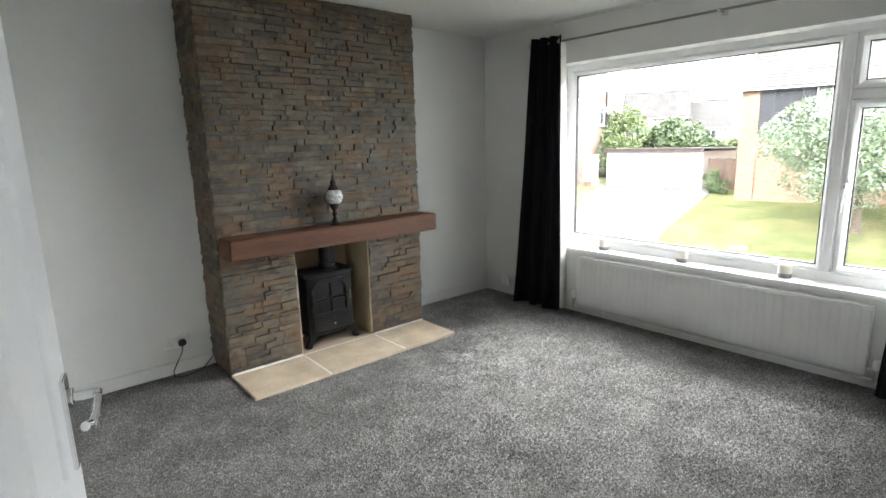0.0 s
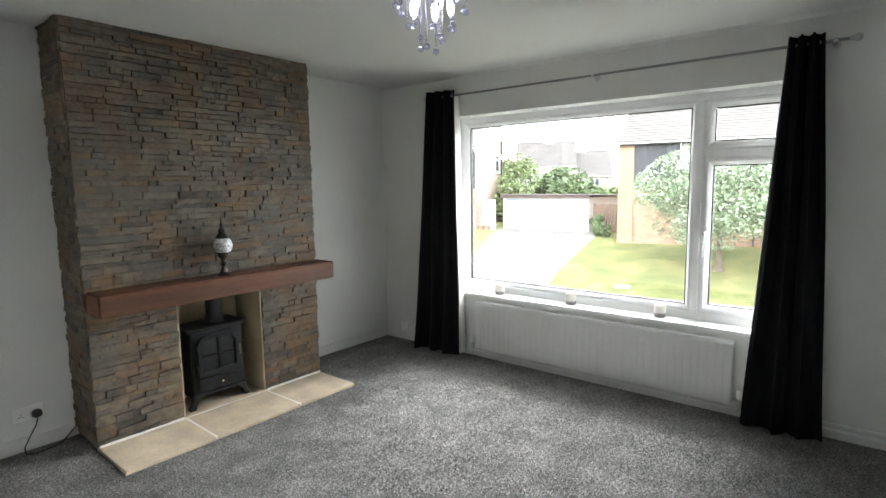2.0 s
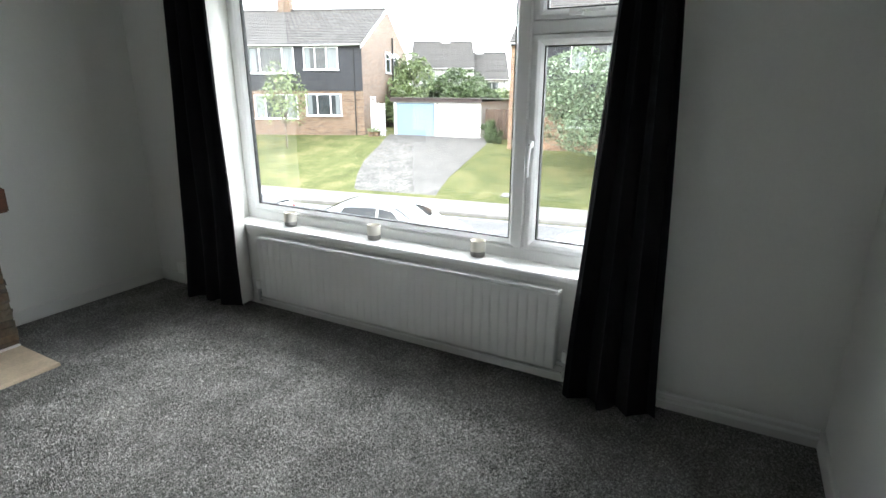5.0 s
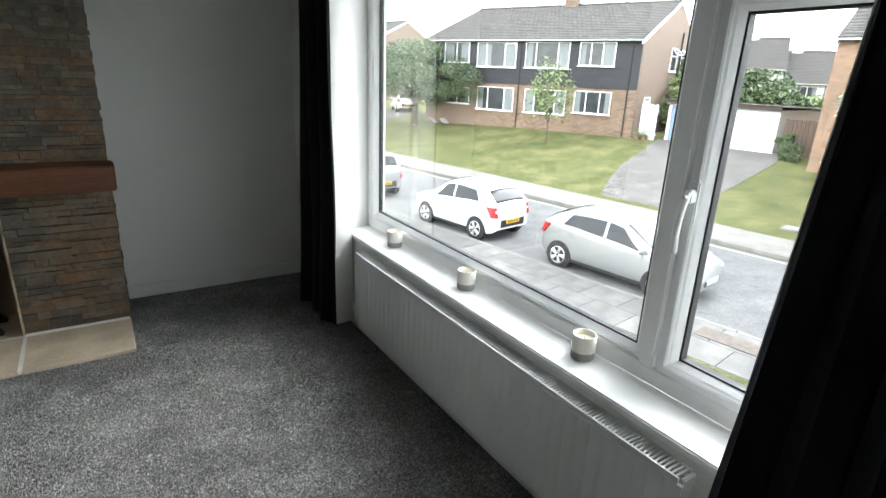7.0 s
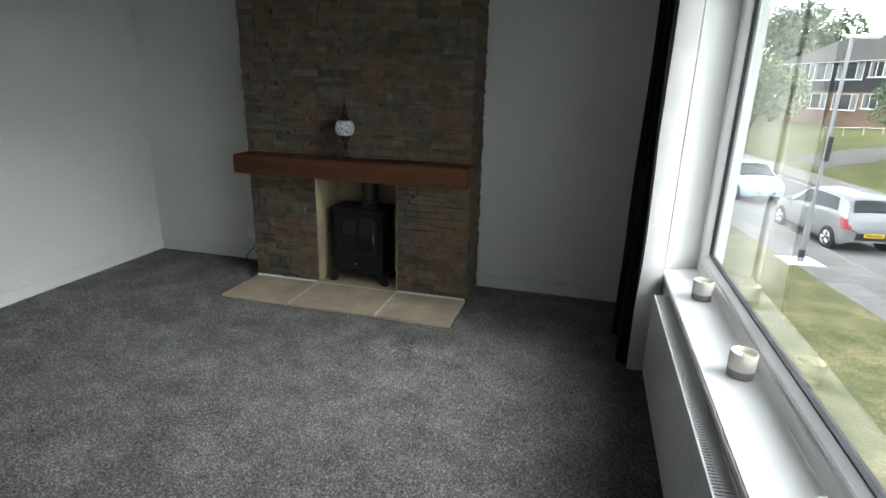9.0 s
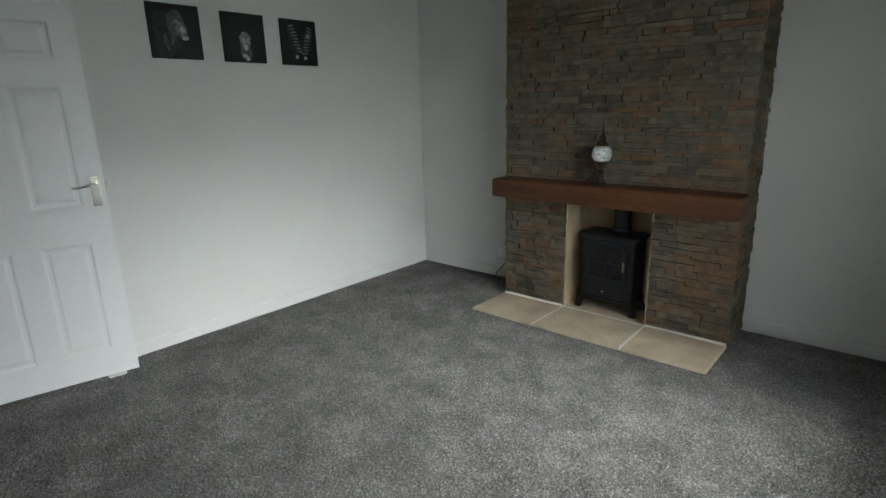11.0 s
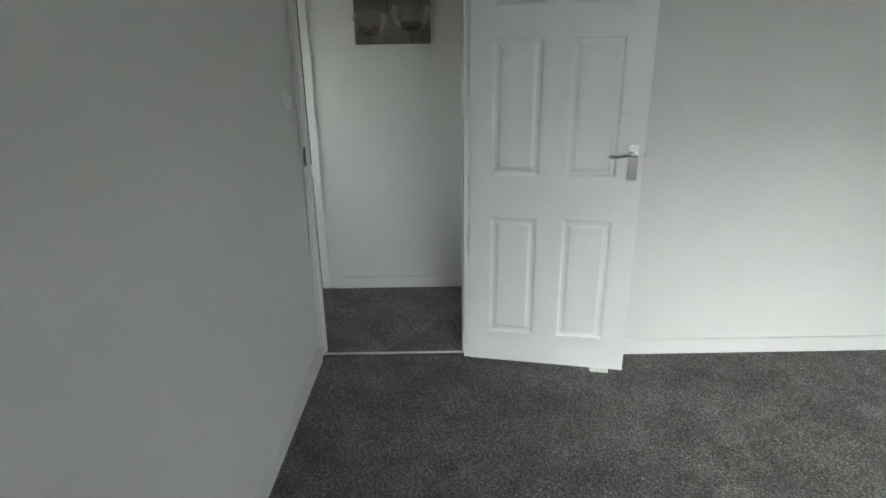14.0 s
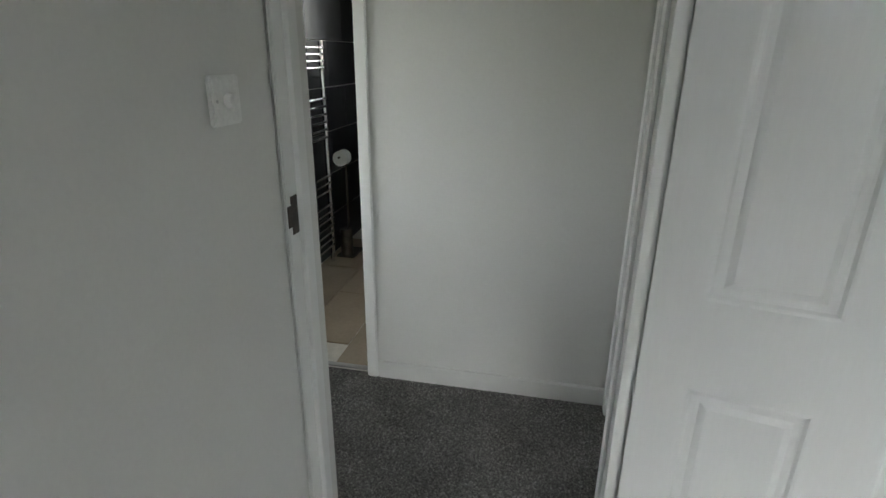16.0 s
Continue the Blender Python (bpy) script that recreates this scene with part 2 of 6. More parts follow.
STONES = [(0.0, (0.053, 0.044, 0.034)), (0.12, (0.096, 0.083, 0.062)), (0.24, (0.127, 0.102, 0.069)), (0.36, (0.077, 0.070, 0.057)), (0.48, (0.140, 0.110, 0.073)), (0.58, (0.063, 0.057, 0.047)), (0.7, (0.153, 0.120, 0.081)), (0.8, (0.104, 0.088, 0.064)), (0.9, (0.148, 0.087, 0.042)), (1.0, (0.119, 0.085, 0.052))]
STONE = ramp_mat("split_slate", "ShaderNodeObjectInfo", "Random", STONES, 0.72, 0.9, 55, 16)
STONEJ = ramp_mat("split_slate_far", "ShaderNodeNewGeometry", "Random Per Island", STONES, 0.72, 0.9, 55, 16)

BRICK = brick_mat("red_brown_brick", (0.1, 0.058, 0.036), (0.235, 0.145, 0.088), (0.27, 0.235, 0.19))
BRICKO = brick_mat("orange_brick", (0.125, 0.066, 0.037), (0.29, 0.165, 0.092), (0.29, 0.25, 0.2))
CLAD = mat("black_hung_tile", (0.022, 0.023, 0.027), 0.7, 0.2, 2, 0.4, 14)
TILER = brick_mat("concrete_roof_tile", (0.085, 0.078, 0.068), (0.130, 0.118, 0.105), (0.022, 0.021, 0.019), 0.3, 0.116, 0.016)
RENDERW = mat("white_render", (0.577, 0.577, 0.555), 0.8, 0.03, 2, 0.2, 40)
BLUEDOOR = mat("pale_blue_steel", (0.200, 0.281, 0.363), 0.5, 0.05, 3)
FELT = mat("dark_felt", (0.06, 0.045, 0.04), 0.9, 0.2, 3, 0.4, 20)
FENCEW = mat("weathered_fence", (0.089, 0.059, 0.041), 0.85, 0.25, 4, 0.3, 40)
NETC = mat("net_curtain", (0.19, 0.205, 0.205), 0.9, 0.15, 4, stretch=(4, 4, 0.3))
DARKWIN = mat("dark_room_behind_glass", (0.045, 0.05, 0.052), 0.08, 0.3, 2, spec=0.25)
GRASS = patchy("dry_lawn", (0.088, 0.108, 0.038), (0.275, 0.245, 0.115), 0.8, 18, 0.9, mid=(0.16, 0.17, 0.066), dist=0.03, broad=0.55)
VERGE = patchy("dry_verge", (0.088, 0.104, 0.04), (0.31, 0.265, 0.14), 1.6, 20, 0.9, mid=(0.165, 0.165, 0.074), dist=0.03, broad=0.55)
ROAD = patchy("worn_asphalt", (0.115, 0.113, 0.108), (0.225, 0.221, 0.21), 1.2, 22, 0.4, 0.9, mid=(0.17, 0.167, 0.159), broad=0.45)
FOOTPATH = patchy("pale_worn_footpath", (0.17, 0.16, 0.138), (0.34, 0.32, 0.28), 1.5, 22, 0.3, 0.9, mid=(0.25, 0.236, 0.207), broad=0.35)
DRIVE = patchy("old_concrete_drive", (0.1, 0.095, 0.085), (0.25, 0.236, 0.21), 1.3, 9, 0.8, 0.9, mid=(0.17, 0.161, 0.146), dist=0.02, broad=0.4)
SLAB = mat("paving_slab", (0.15, 0.144, 0.13), 0.85, 0.25, 2.5, 0.3, 50, grain=0.14, piece=0.14)
KERB = mat("concrete_kerb", (0.2, 0.188, 0.168), 0.85, 0.15, 3, 0.3, 40, piece=0.1)
LINEY = mat("road_line_paint", (0.6, 0.58, 0.5), 0.8, 0.2, 4)
BARK = mat("grey_bark", (0.104, 0.081, 0.059), 0.9, 0.3, 9, 0.6, 40, stretch=(1, 1, 0.3))
LEAF = mat("tree_leaf", (0.115, 0.16, 0.075), 0.6, 0.15, 5, island=0.5)
LEAFG = mat("silver_green_leaf", (0.18, 0.23, 0.14), 0.6, 0.15, 5, island=0.45)
LEAFY = mat("young_leaf", (0.21, 0.265, 0.115), 0.6, 0.15, 5, island=0.5)
HEDGE = mat("hedge_leaf", (0.085, 0.125, 0.048), 0.65, 0.2, 4, island=0.55)
GALV = mat("galvanised_steel", (0.3, 0.31, 0.315), 0.45, 0.08, 4, metal=0.6)
PAINTW = mat("white_car_paint", (0.68, 0.68, 0.68), 0.2, 0.01, 3, coat=0.8)
PAINTS = mat("silver_car_paint", (0.26, 0.262, 0.262), 0.35, 0.02, 3, metal=0.4, coat=0.5)
PAINTD = mat("grey_blue_car_paint", (0.3, 0.34, 0.4), 0.3, 0.02, 3, metal=0.4, coat=0.8)
PAINTB = mat("blue_car_paint", (0.35, 0.5, 0.7), 0.3, 0.02, 3, metal=0.3, coat=0.8)
CARGLASS = mat("tinted_car_glass", (0.018, 0.021, 0.023), 0.05, 0.1, 3, spec=0.35)
TYRE = mat("tyre_rubber", (0.018, 0.018, 0.018), 0.8)
ALLOY = mat("alloy_wheel", (0.6, 0.6, 0.6), 0.3, 0.04, 6, metal=0.8)
REDL = mat("red_lens", (0.3, 0.012, 0.012), 0.15)
CLEARL = mat("clear_lens", (0.7, 0.72, 0.74), 0.1)
PLATEY = mat("yellow_number_plate", (0.75, 0.5, 0.02), 0.4)
PLATEW = mat("white_number_plate", (0.75, 0.75, 0.72), 0.4)


# ---- shaping helpers ----
def bx(bm, x0, x1, y0, y1, z0, z1):
    v = [bm.verts.new((x, y, z)) for x in (x0, x1) for y in (y0, y1) for z in (z0, z1)]
    for f in ((0, 1, 3, 2), (4, 6, 7, 5), (0, 4, 5, 1), (2, 3, 7, 6), (0, 2, 6, 4), (1, 5, 7, 3)):
        bm.faces.new([v[i] for i in f])
    return v


def cyl(bm, p0, p1, r0, r1=None, n=14):
    p0, p1, r1 = Vector(p0), Vector(p1), r0 if r1 is None else r1
    q = (p1 - p0).to_track_quat("Z", "Y")
    rings = [[bm.verts.new(p + q @ Vector((r * math.cos(2 * math.pi * i / n), r * math.sin(2 * math.pi * i / n), 0))) for i in range(n)] for p, r in ((p0, r0), (p1, r1))]
    for i in range(n):
        bm.faces.new((rings[0][i], rings[0][(i + 1) % n], rings[1][(i + 1) % n], rings[1][i]))
    bm.faces.new(rings[0][::-1]), bm.faces.new(rings[1])


def tube(bm, pts, r, n=8):
    for a, b in zip(pts, pts[1:]):
        cyl(bm, a, b, r, n=n)


def lathe(bm, profile, c=(0, 0, 0), n=24):
    """Turn a profile of (radius, height) about the upright through c."""
    rings = []
    for r, z in profile:
        rings.append([bm.verts.new((c[0] + r * math.cos(2 * math.pi * i / n), c[1] + r * math.sin(2 * math.pi * i / n), c[2] + z)) for i in range(n)] if r > 1e-5 else [bm.verts.new((c[0], c[1], c[2] + z))])
    for a, b in zip(rings, rings[1:]):
        for i in range(n):
            j = (i + 1) % n
            if len(a) == 1 and len(b) == 1:
                continue
            if len(a) == 1:
                bm.faces.new((a[0], b[j], b[i]))
            elif len(b) == 1:
                bm.faces.new((a[i], a[j], b[0]))
            else:
                bm.faces.new((a[i], a[j], b[j], b[i]))


def prism(bm, poly, d0, d1, axis="y"):
    """A polygon given in the two other axes, drawn out along one axis from d0 to d1."""
    put = {"x": lambda a, b, d: (d, a, b), "y": lambda a, b, d: (a, d, b), "z": lambda a, b, d: (a, b, d)}[axis]
    r0, r1 = [[bm.verts.new(put(a, b, d)) for a, b in poly] for d in (d0, d1)]
    for i in range(len(poly)):
        j = (i + 1) % len(poly)
        bm.faces.new((r0[i], r0[j], r1[j], r1[i]))
    bm.faces.new(r0[::-1]), bm.faces.new(r1)


def bev(bm, w, seg=2, angle=30):
    bmesh.ops.recalc_face_normals(bm, faces=bm.faces)
    ed = [e for e in bm.edges if len(e.link_faces) == 2 and e.calc_face_angle(0) > radians(angle)]
    bmesh.ops.bevel(bm, geom=ed, offset=w, segments=seg, affect="EDGES", clamp_overlap=True)


def part(name, bm, material, parent=None, label="", smooth=0.0, kind=""):
    """Link a bmesh as one mesh object, under a thing or a part where one is given."""
    bmesh.ops.recalc_face_normals(bm, faces=bm.faces)
    me = bpy.data.meshes.new(name)
    if smooth:
        for f in bm.faces:
            f.smooth = True
        for e in bm.edges:
            if len(e.link_faces) != 2 or e.calc_face_angle(0) > radians(smooth):
                e.smooth = False
    bm.to_mesh(me)
    bm.free()
    me.materials.append(material)
    ob = new(name, me)
    if parent is not None:
        ob.parent = parent
    return tagged(ob, label, kind=kind)


def boxes(name, material, parent, *dims, bevel=0.0, label="", kind="", seg=2):
    bm = bmesh.new()
    for d in dims:
        bx(bm, *d)
    if bevel:
        bev(bm, bevel, seg)
    return part(name, bm, material, parent, label, 35 if bevel else 0, kind)


def turned(name, material, parent, profile, c=(0, 0, 0), n=24, label=""):
    bm = bmesh.new()
    lathe(bm, profile, c, n)
    return part(name, bm, material, parent, label, 40)


def rod(name, material, parent, pts, r, n=10, label=""):
    bm = bmesh.new()
    tube(bm, pts, r, n)
    return part(name, bm, material, parent, label, 50)


def thing(name, m, label, category, group="", kind=""):
    ob = new(name)
    ob.empty_display_size = 0.1
    ob.matrix_basis = m
    return tagged(ob, label, category, group, kind)


def setting(name, material, *dims, label="", category="", bevel=0.0):
    return tagged(boxes(name, material, None, *dims, bevel=bevel), label, category, kind="structure")


# ---- the room's shell ----
W, S, E, N, TOP = 0.105, -0.356, 4.004, 3.895, 2.43
OUT = 4.29
DN, DS, DH = 0.412, -0.348, 2.012
setting("floor", CARPET, (W - 0.06, E, S, N, -0.2, 0), label="grey twist pile carpet with uneven brushed patches", category="floor")
setting("ceiling", CEIL, (-3.45, OUT, -2.6, 4.2, TOP, TOP + 0.15), label="plain off-white painted ceiling", category="ceiling")
# unseen overhang, added to keep steep sky light off the carpet by the window
setting("trim_eaves", UPVC, (OUT, OUT + 0.75, -2.6, 4.2, TOP - 0.05, TOP + 0.12), label="white eaves added out of view to block high sky light", category="eaves")
setting("wall_north", WALL, (-0.2, OUT, N, N + 0.25, -0.2, TOP), label="white painted plaster wall behind the fireplace", category="wall")
setting("wall_south", WALL, (-0.06, OUT, S - 0.12, S, -0.2, TOP), label="white painted plaster wall", category="wall")
setting("wall_west", WALL, (W - 0.1, W, DN + 0.03, N, 0, TOP), (W - 0.1, W, S, DN + 0.03, DH + 0.03, TOP), label="white painted plaster wall with the doorway", category="wall")
RN, RS, RT, RB = 2.985, 0.42, 2.085, 0.53
FRN = 3.085
setting("wall_east", WALL, (E, OUT, FRN, N, -0.2, TOP), (E, OUT, S, RS, -0.2, TOP), (E, OUT, RS, FRN, -0.2, RB), (E, OUT, RS, FRN, RT, TOP), label="white painted plaster wall with the wide window", category="wall")
bm = bmesh.new()
prism(bm, [(E, RN), (4.19, FRN - 0.012), (4.19, FRN), (E, FRN)], RB, RT, "z")
tagged(part("trim_window_reveal", bm, WALL), "splayed white plaster window reveal", "reveal", kind="structure")
# skirting boards, set 3 mm proud of their own butted ends
SK = 0.085


def skirting(name, *dims):
    return tagged(boxes(name, SKIRT, None, *dims, bevel=0.004), "white gloss painted skirting board", "skirting", kind="structure")


skirting("baseboard_north", (W + 0.016, 1.262, N - 0.014, N + 0.004, 0, SK), (2.89, E - 0.014, N - 0.014, N + 0.004, 0, SK))
skirting("baseboard_west", (W - 0.004, W + 0.014, DN + 0.1, N, 0, SK))
skirting("baseboard_south", (W + 0.03, E - 0.014, S - 0.004, S + 0.018, 0, SK))
skirting("baseboard_east", (E - 0.014, E + 0.004, S, N, 0, SK))
bm = bmesh.new()
prism(bm, [(E, TOP), (E - 0.03, TOP), (E, TOP - 0.022)], S, N, "y")
tagged(part("trim_ceiling_edge", bm, CEIL), "thin uneven ceiling edge along the window wall", "trim", kind="structure")

# ---- doorway lining and the hall ----
lin = thing("door_frame", pose(0, 0, 0), "white gloss painted door frame around the open doorway", "door frame", kind="structure")
boxes("lining", GLOSS, lin, (W - 0.115, W + 0.004, DS - 0.027, DS, 0, DH), (W - 0.115, W + 0.004, DN, DN + 0.029, 0, DH), (W - 0.115, W + 0.004, DS - 0.027, DN + 0.029, DH, DH + 0.029), bevel=0.002)
boxes("stop", GLOSS, lin, (W - 0.085, W - 0.045, DS, DS + 0.013, 0, DH - 0.013), (W - 0.085, W - 0.045, DN - 0.008, DN, 0, DH - 0.013), (W - 0.085, W - 0.045, DS, DN, DH - 0.013, DH), bevel=0.002)
boxes("architrave", GLOSS, lin, (W + 0.0045, W + 0.018, S + 0.001, DS + 0.002, 0, DH + 0.008), (W + 0.004, W + 0.018, S + 0.001, DN + 0.06, DH + 0.009, DH + 0.06), bevel=0.005)
boxes("strike_plate", BRONZE, lin, (W - 0.04, W - 0.012, DS, DS + 0.0025, 1.03, 1.12), (W - 0.012, W + 0.006, DS - 0.004, DS + 0.0025, 1.05, 1.1), label="small brushed steel strike plate")
boxes("threshold_strip", GALVPALE, None, (W - 0.05, W - 0.036, DS, DN, -0.001, 0.008), bevel=0.002)
tagged(bpy.data.objects["threshold_strip"], "thin pale metal carpet strip across the doorway", "threshold strip", kind="structure")
HX, HN = -0.88, 0.54
setting("floor_hall", CARPET, (HX - 0.02, W - 0.06, -1.6, HN + 0.05, -0.2, 0), label="grey twist pile hall carpet", category="floor")
BS, BNN = -1.29, -0.545
setting("wall_hall_west", WALL, (HX - 0.1, HX, BNN, HN + 0.2, 0, TOP), (HX - 0.1, HX, -1.6, BS, 0, TOP), (HX - 0.1, HX, BS, BNN, 2.03, TOP), label="white painted hall wall", category="wall")
# the hole in this unseen wall is invented, to let sky light into the hall
setting("wall_hall_south", WALL, (HX, W, -1.7, -1.6, 0, 0.9), (HX, W, -1.7, -1.6, 1.85, TOP), (HX, HX + 0.12, -1.7, -1.6, 0.9, 1.85), (W - 0.12, W, -1.7, -1.6, 0.9, 1.85), label="white painted hall wall", category="wall")
setting("wall_hall_east", WALL, (W - 0.1, W, -1.6, S, 0, TOP), label="white painted hall wall", category="wall")
setting("wall_hall_north", WALL, (HX, -0.805, HN, HN + 0.1, 0, TOP), (-0.035, W - 0.1, HN, HN + 0.1, 0, TOP), (-0.805, -0.035, HN, HN + 0.1, 2.03, TOP), label="white painted end wall of the hall", category="wall")
skirting("baseboard_hall", (HX - 0.004, HX + 0.014, BNN + 0.06, HN - 0.015, 0, SK))
hd = thing("door_2", pose(-0.805, HN, 0), "closed white painted hall door in its frame", "door", kind="structure")
boxes("door_leaf", DOORW, hd, (0.03, 0.74, 0.04, 0.08, 0.006, 1.99), bevel=0.003)
boxes("frame", GLOSS, hd, (0, 0.028, -0.004, 0.1, 0, 2.03), (0.742, 0.77, -0.004, 0.1, 0, 2.03), (0.028, 0.742, -0.004, 0.1, 2.0, 2.03), bevel=0.002)
boxes("architrave", GLOSS, hd, (-0.055, 0.008, -0.018, -0.004, 0, 2.08), (0.762, 0.82, -0.018, -0.004, 0, 2.08), bevel=0.005)
boxes("hinge", STEEL, hd, (0.024, 0.032, 0.02, 0.04, 0.2, 0.3), (0.024, 0.032, 0.02, 0.04, 1.7, 1.8), label="small steel butt hinge")
bf = thing("door_frame_bathroom", pose(HX, 0, 0), "white gloss painted bathroom door frame, door standing open inside", "door frame", kind="structure")
boxes("lining", GLOSS, bf, (-0.115, 0.004, BNN, BNN + 0.025, 0, 2.005), (-0.115, 0.004, BS - 0.025, BS, 0, 2.005), (-0.115, 0.004, BS, BNN, 2.005, 2.03), bevel=0.002)
boxes("architrave", GLOSS, bf, (0.004, 0.017, BNN + 0.006, BNN + 0.055, 0, 2.06), (0.004, 0.017, BS - 0.055, BS - 0.006, 0, 2.06), (0.004, 0.017, BS - 0.055, BNN + 0.055, 2.012, 2.06), bevel=0.005)
boxes("threshold_bar", STEEL, bf, (-0.06, -0.03, BS, BNN, -0.001, 0.007), bevel=0.002)
# bathroom, seen as a slit past the hall wall
BX0, BY0 = -3.05, -1.335
setting("floor_bathroom", GROUT, (BX0, HX - 0.02, BY0 - 0.1, 0.2, -0.2, -0.006), label="beige tiled bathroom floor", category="floor")
setting("wall_bathroom_south", GROUT, (BX0, HX - 0.1, BY0 - 0.12, BY0 - 0.008, -0.2, TOP), label="dark slate tiled bathroom wall", category="wall")
setting("wall_bathroom_west", TILED, (BX0 - 0.35, BX0, BY0, -0.85, -0.2, TOP), (BX0 - 0.35, BX0, -0.1, 0.2, -0.2, TOP), (BX0 - 0.35, BX0, -0.85, -0.1, -0.2, 1.35), (BX0 - 0.35, BX0, -0.85, -0.1, 2.1, TOP), label="dark tiled bathroom wall", category="wall")
setting("wall_bathroom_north", WALL, (BX0, HX - 0.1, 0.2, 0.3, -0.2, TOP), label="white bathroom wall", category="wall")


def tiles(parent, material, nx, nz, w, h, gap, at, name="tile"):
    """A field of bevelled tiles on one shared mesh."""
    bm = bmesh.new()
    bx(bm, gap / 2, w - gap / 2, 0, 0.008, gap / 2, h - gap / 2)
    bev(bm, 0.0012, 1)
    first = part(name, bm, material, parent)
    first.matrix_basis = at(0, 0)
    for i in range(nx):
        for j in range(nz):
            if i or j:
                o = new(name, first.data)
                o.parent, o.matrix_basis = parent, at(i, j)
    return first


tiles(bpy.data.objects["wall_bathroom_south"], TILED, 4, 8, 0.6, 0.3, 0.005, lambda i, j: Matrix.Translation((BX0 + 0.6 * i - (0.3 if j % 2 else 0), BY0 - 0.008, 0.3 * j)))
tiles(bpy.data.objects["floor_bathroom"], TILEB, 3, 5, 0.6, 0.3, 0.005, lambda i, j: Matrix.Translation((BX0 + 0.6 * i - 0.2 * (j % 2) + 0.33, BY0 + 0.3 + 0.3 * j, -0.006)) @ pose(0, 0, 0, 90, 0, 0))
tr = thing("towel_radiator", pose(-2.22, BY0, 0.075), "tall chrome ladder towel radiator on dark tiles", "towel rail")
for x in (0, 0.4):
    rod("upright", CHROME, tr, [(x, 0.06, 0), (x, 0.06, 1.42)], 0.015)
for z in (0.06, 0.11, 0.16, 0.21, 0.26, 0.31, 0.36, 0.46, 0.51, 0.56, 0.82, 0.87, 0.92, 0.97, 1.02, 1.07, 1.26, 1.3, 1.34, 1.38):
    rod("rung", CHROME, tr, [(0, 0.075, z), (0.4, 0.075, z)], 0.009, 8)
for x in (0.01, 0.39):
    rod("bracket", CHROME, tr, [(x, 0, 1.2), (x, 0.06, 1.2)], 0.008)
    rod("valve", CHROME, tr, [(x, 0.06, -0.1), (x, 0.06, 0.0)], 0.014, label="chrome radiator valve")
rod("valve_cap", PLASTICW, tr, [(0.4, 0.06, -0.06), (0.4, 0.13, -0.06)], 0.022, label="white valve cap")
tp = thing("toilet_roll_stand", pose(-2.4, BY0 + 0.12, 0), "dark metal toilet roll stand with a white roll", "toilet roll stand")
boxes("base", BRONZE, tp, (-0.11, 0.11, -0.07, 0.07, 0, 0.012), bevel=0.004)
rod("post", BRONZE, tp, [(0, 0, 0.01), (0, 0, 0.75)], 0.009)
rod("arm", BRONZE, tp, [(0, 0, 0.745), (0.13, 0, 0.745)], 0.007)
bm = bmesh.new()
cyl(bm, (0.015, 0, 0.735), (0.115, 0, 0.735), 0.052, n=24)
bev(bm, 0.004)
part("roll", bm, PAPER, tp, "white toilet paper roll", 40)
turned("brush_pot", BRONZE, tp, [(0.045, 0.012), (0.045, 0.2), (0.038, 0.21), (0, 0.21)], (0.06, 0.0, 0))

bn = thing("swing_bin", pose(-2.6, -0.965, 0, 0, 0, 12), "grey plastic swing bin with a cream peaked lid", "bin")
bm = bmesh.new()
rings = [[bm.verts.new((x * w, y * w, z)) for x, y in ((-1, -0.86), (-0.86, -1), (0.86, -1), (1, -0.86), (1, 0.86), (0.86, 1), (-0.86, 1), (-1, 0.86))] for w, z in ((0.095, 0.0), (0.1, 0.02), (0.132, 0.49), (0.136, 0.5))]
for p, q in zip(rings, rings[1:]):
    for i in range(8):
        bm.faces.new((p[i], p[(i + 1) % 8], q[(i + 1) % 8], q[i]))
bm.faces.new(rings[0][::-1]), bm.faces.new(rings[-1])
part("body", bm, mat("grey_bin_plastic", (0.3, 0.29, 0.27), 0.5, 0.05, 6), bn, smooth=30)
bm = bmesh.new()
prism(bm, [(-0.138, 0.501), (0.138, 0.501), (0.138, 0.522), (0.03, 0.6), (-0.03, 0.6), (-0.138, 0.522)], -0.134, 0.134, "y")
bev(bm, 0.008, 2)
part("lid", bm, WAX, bn, "cream peaked swing lid", 35)

# ---- window ----
win = thing("window_1", pose(4.165, 0, 0), "wide white plastic-framed window with a fixed pane and side casement", "window", kind="structure")
FZ0, FZ1 = RB + 0.026, RT


def mitred(name, prof, y0, y1, z0, z1, material, parent, label=""):
    """A four-sided frame: one section of (inset, depth) carried round a rectangle with mitred corners."""
    bm = bmesh.new()
    ring = [[bm.verts.new((d, y, z)) for i, d in prof for y, z in ((ya + sy * i, za + sz * i),)] for ya, sy, za, sz in ((y0, 1, z0, 1), (y1, -1, z0, 1), (y1, -1, z1, -1), (y0, 1, z1, -1))]
    for k in range(4):
        p, q = ring[k], ring[(k + 1) % 4]
        for i in range(len(prof)):
            j = (i + 1) % len(prof)
            bm.faces.new((p[i], p[j], q[j], q[i]))
    return part(name, bm, material, parent, label)


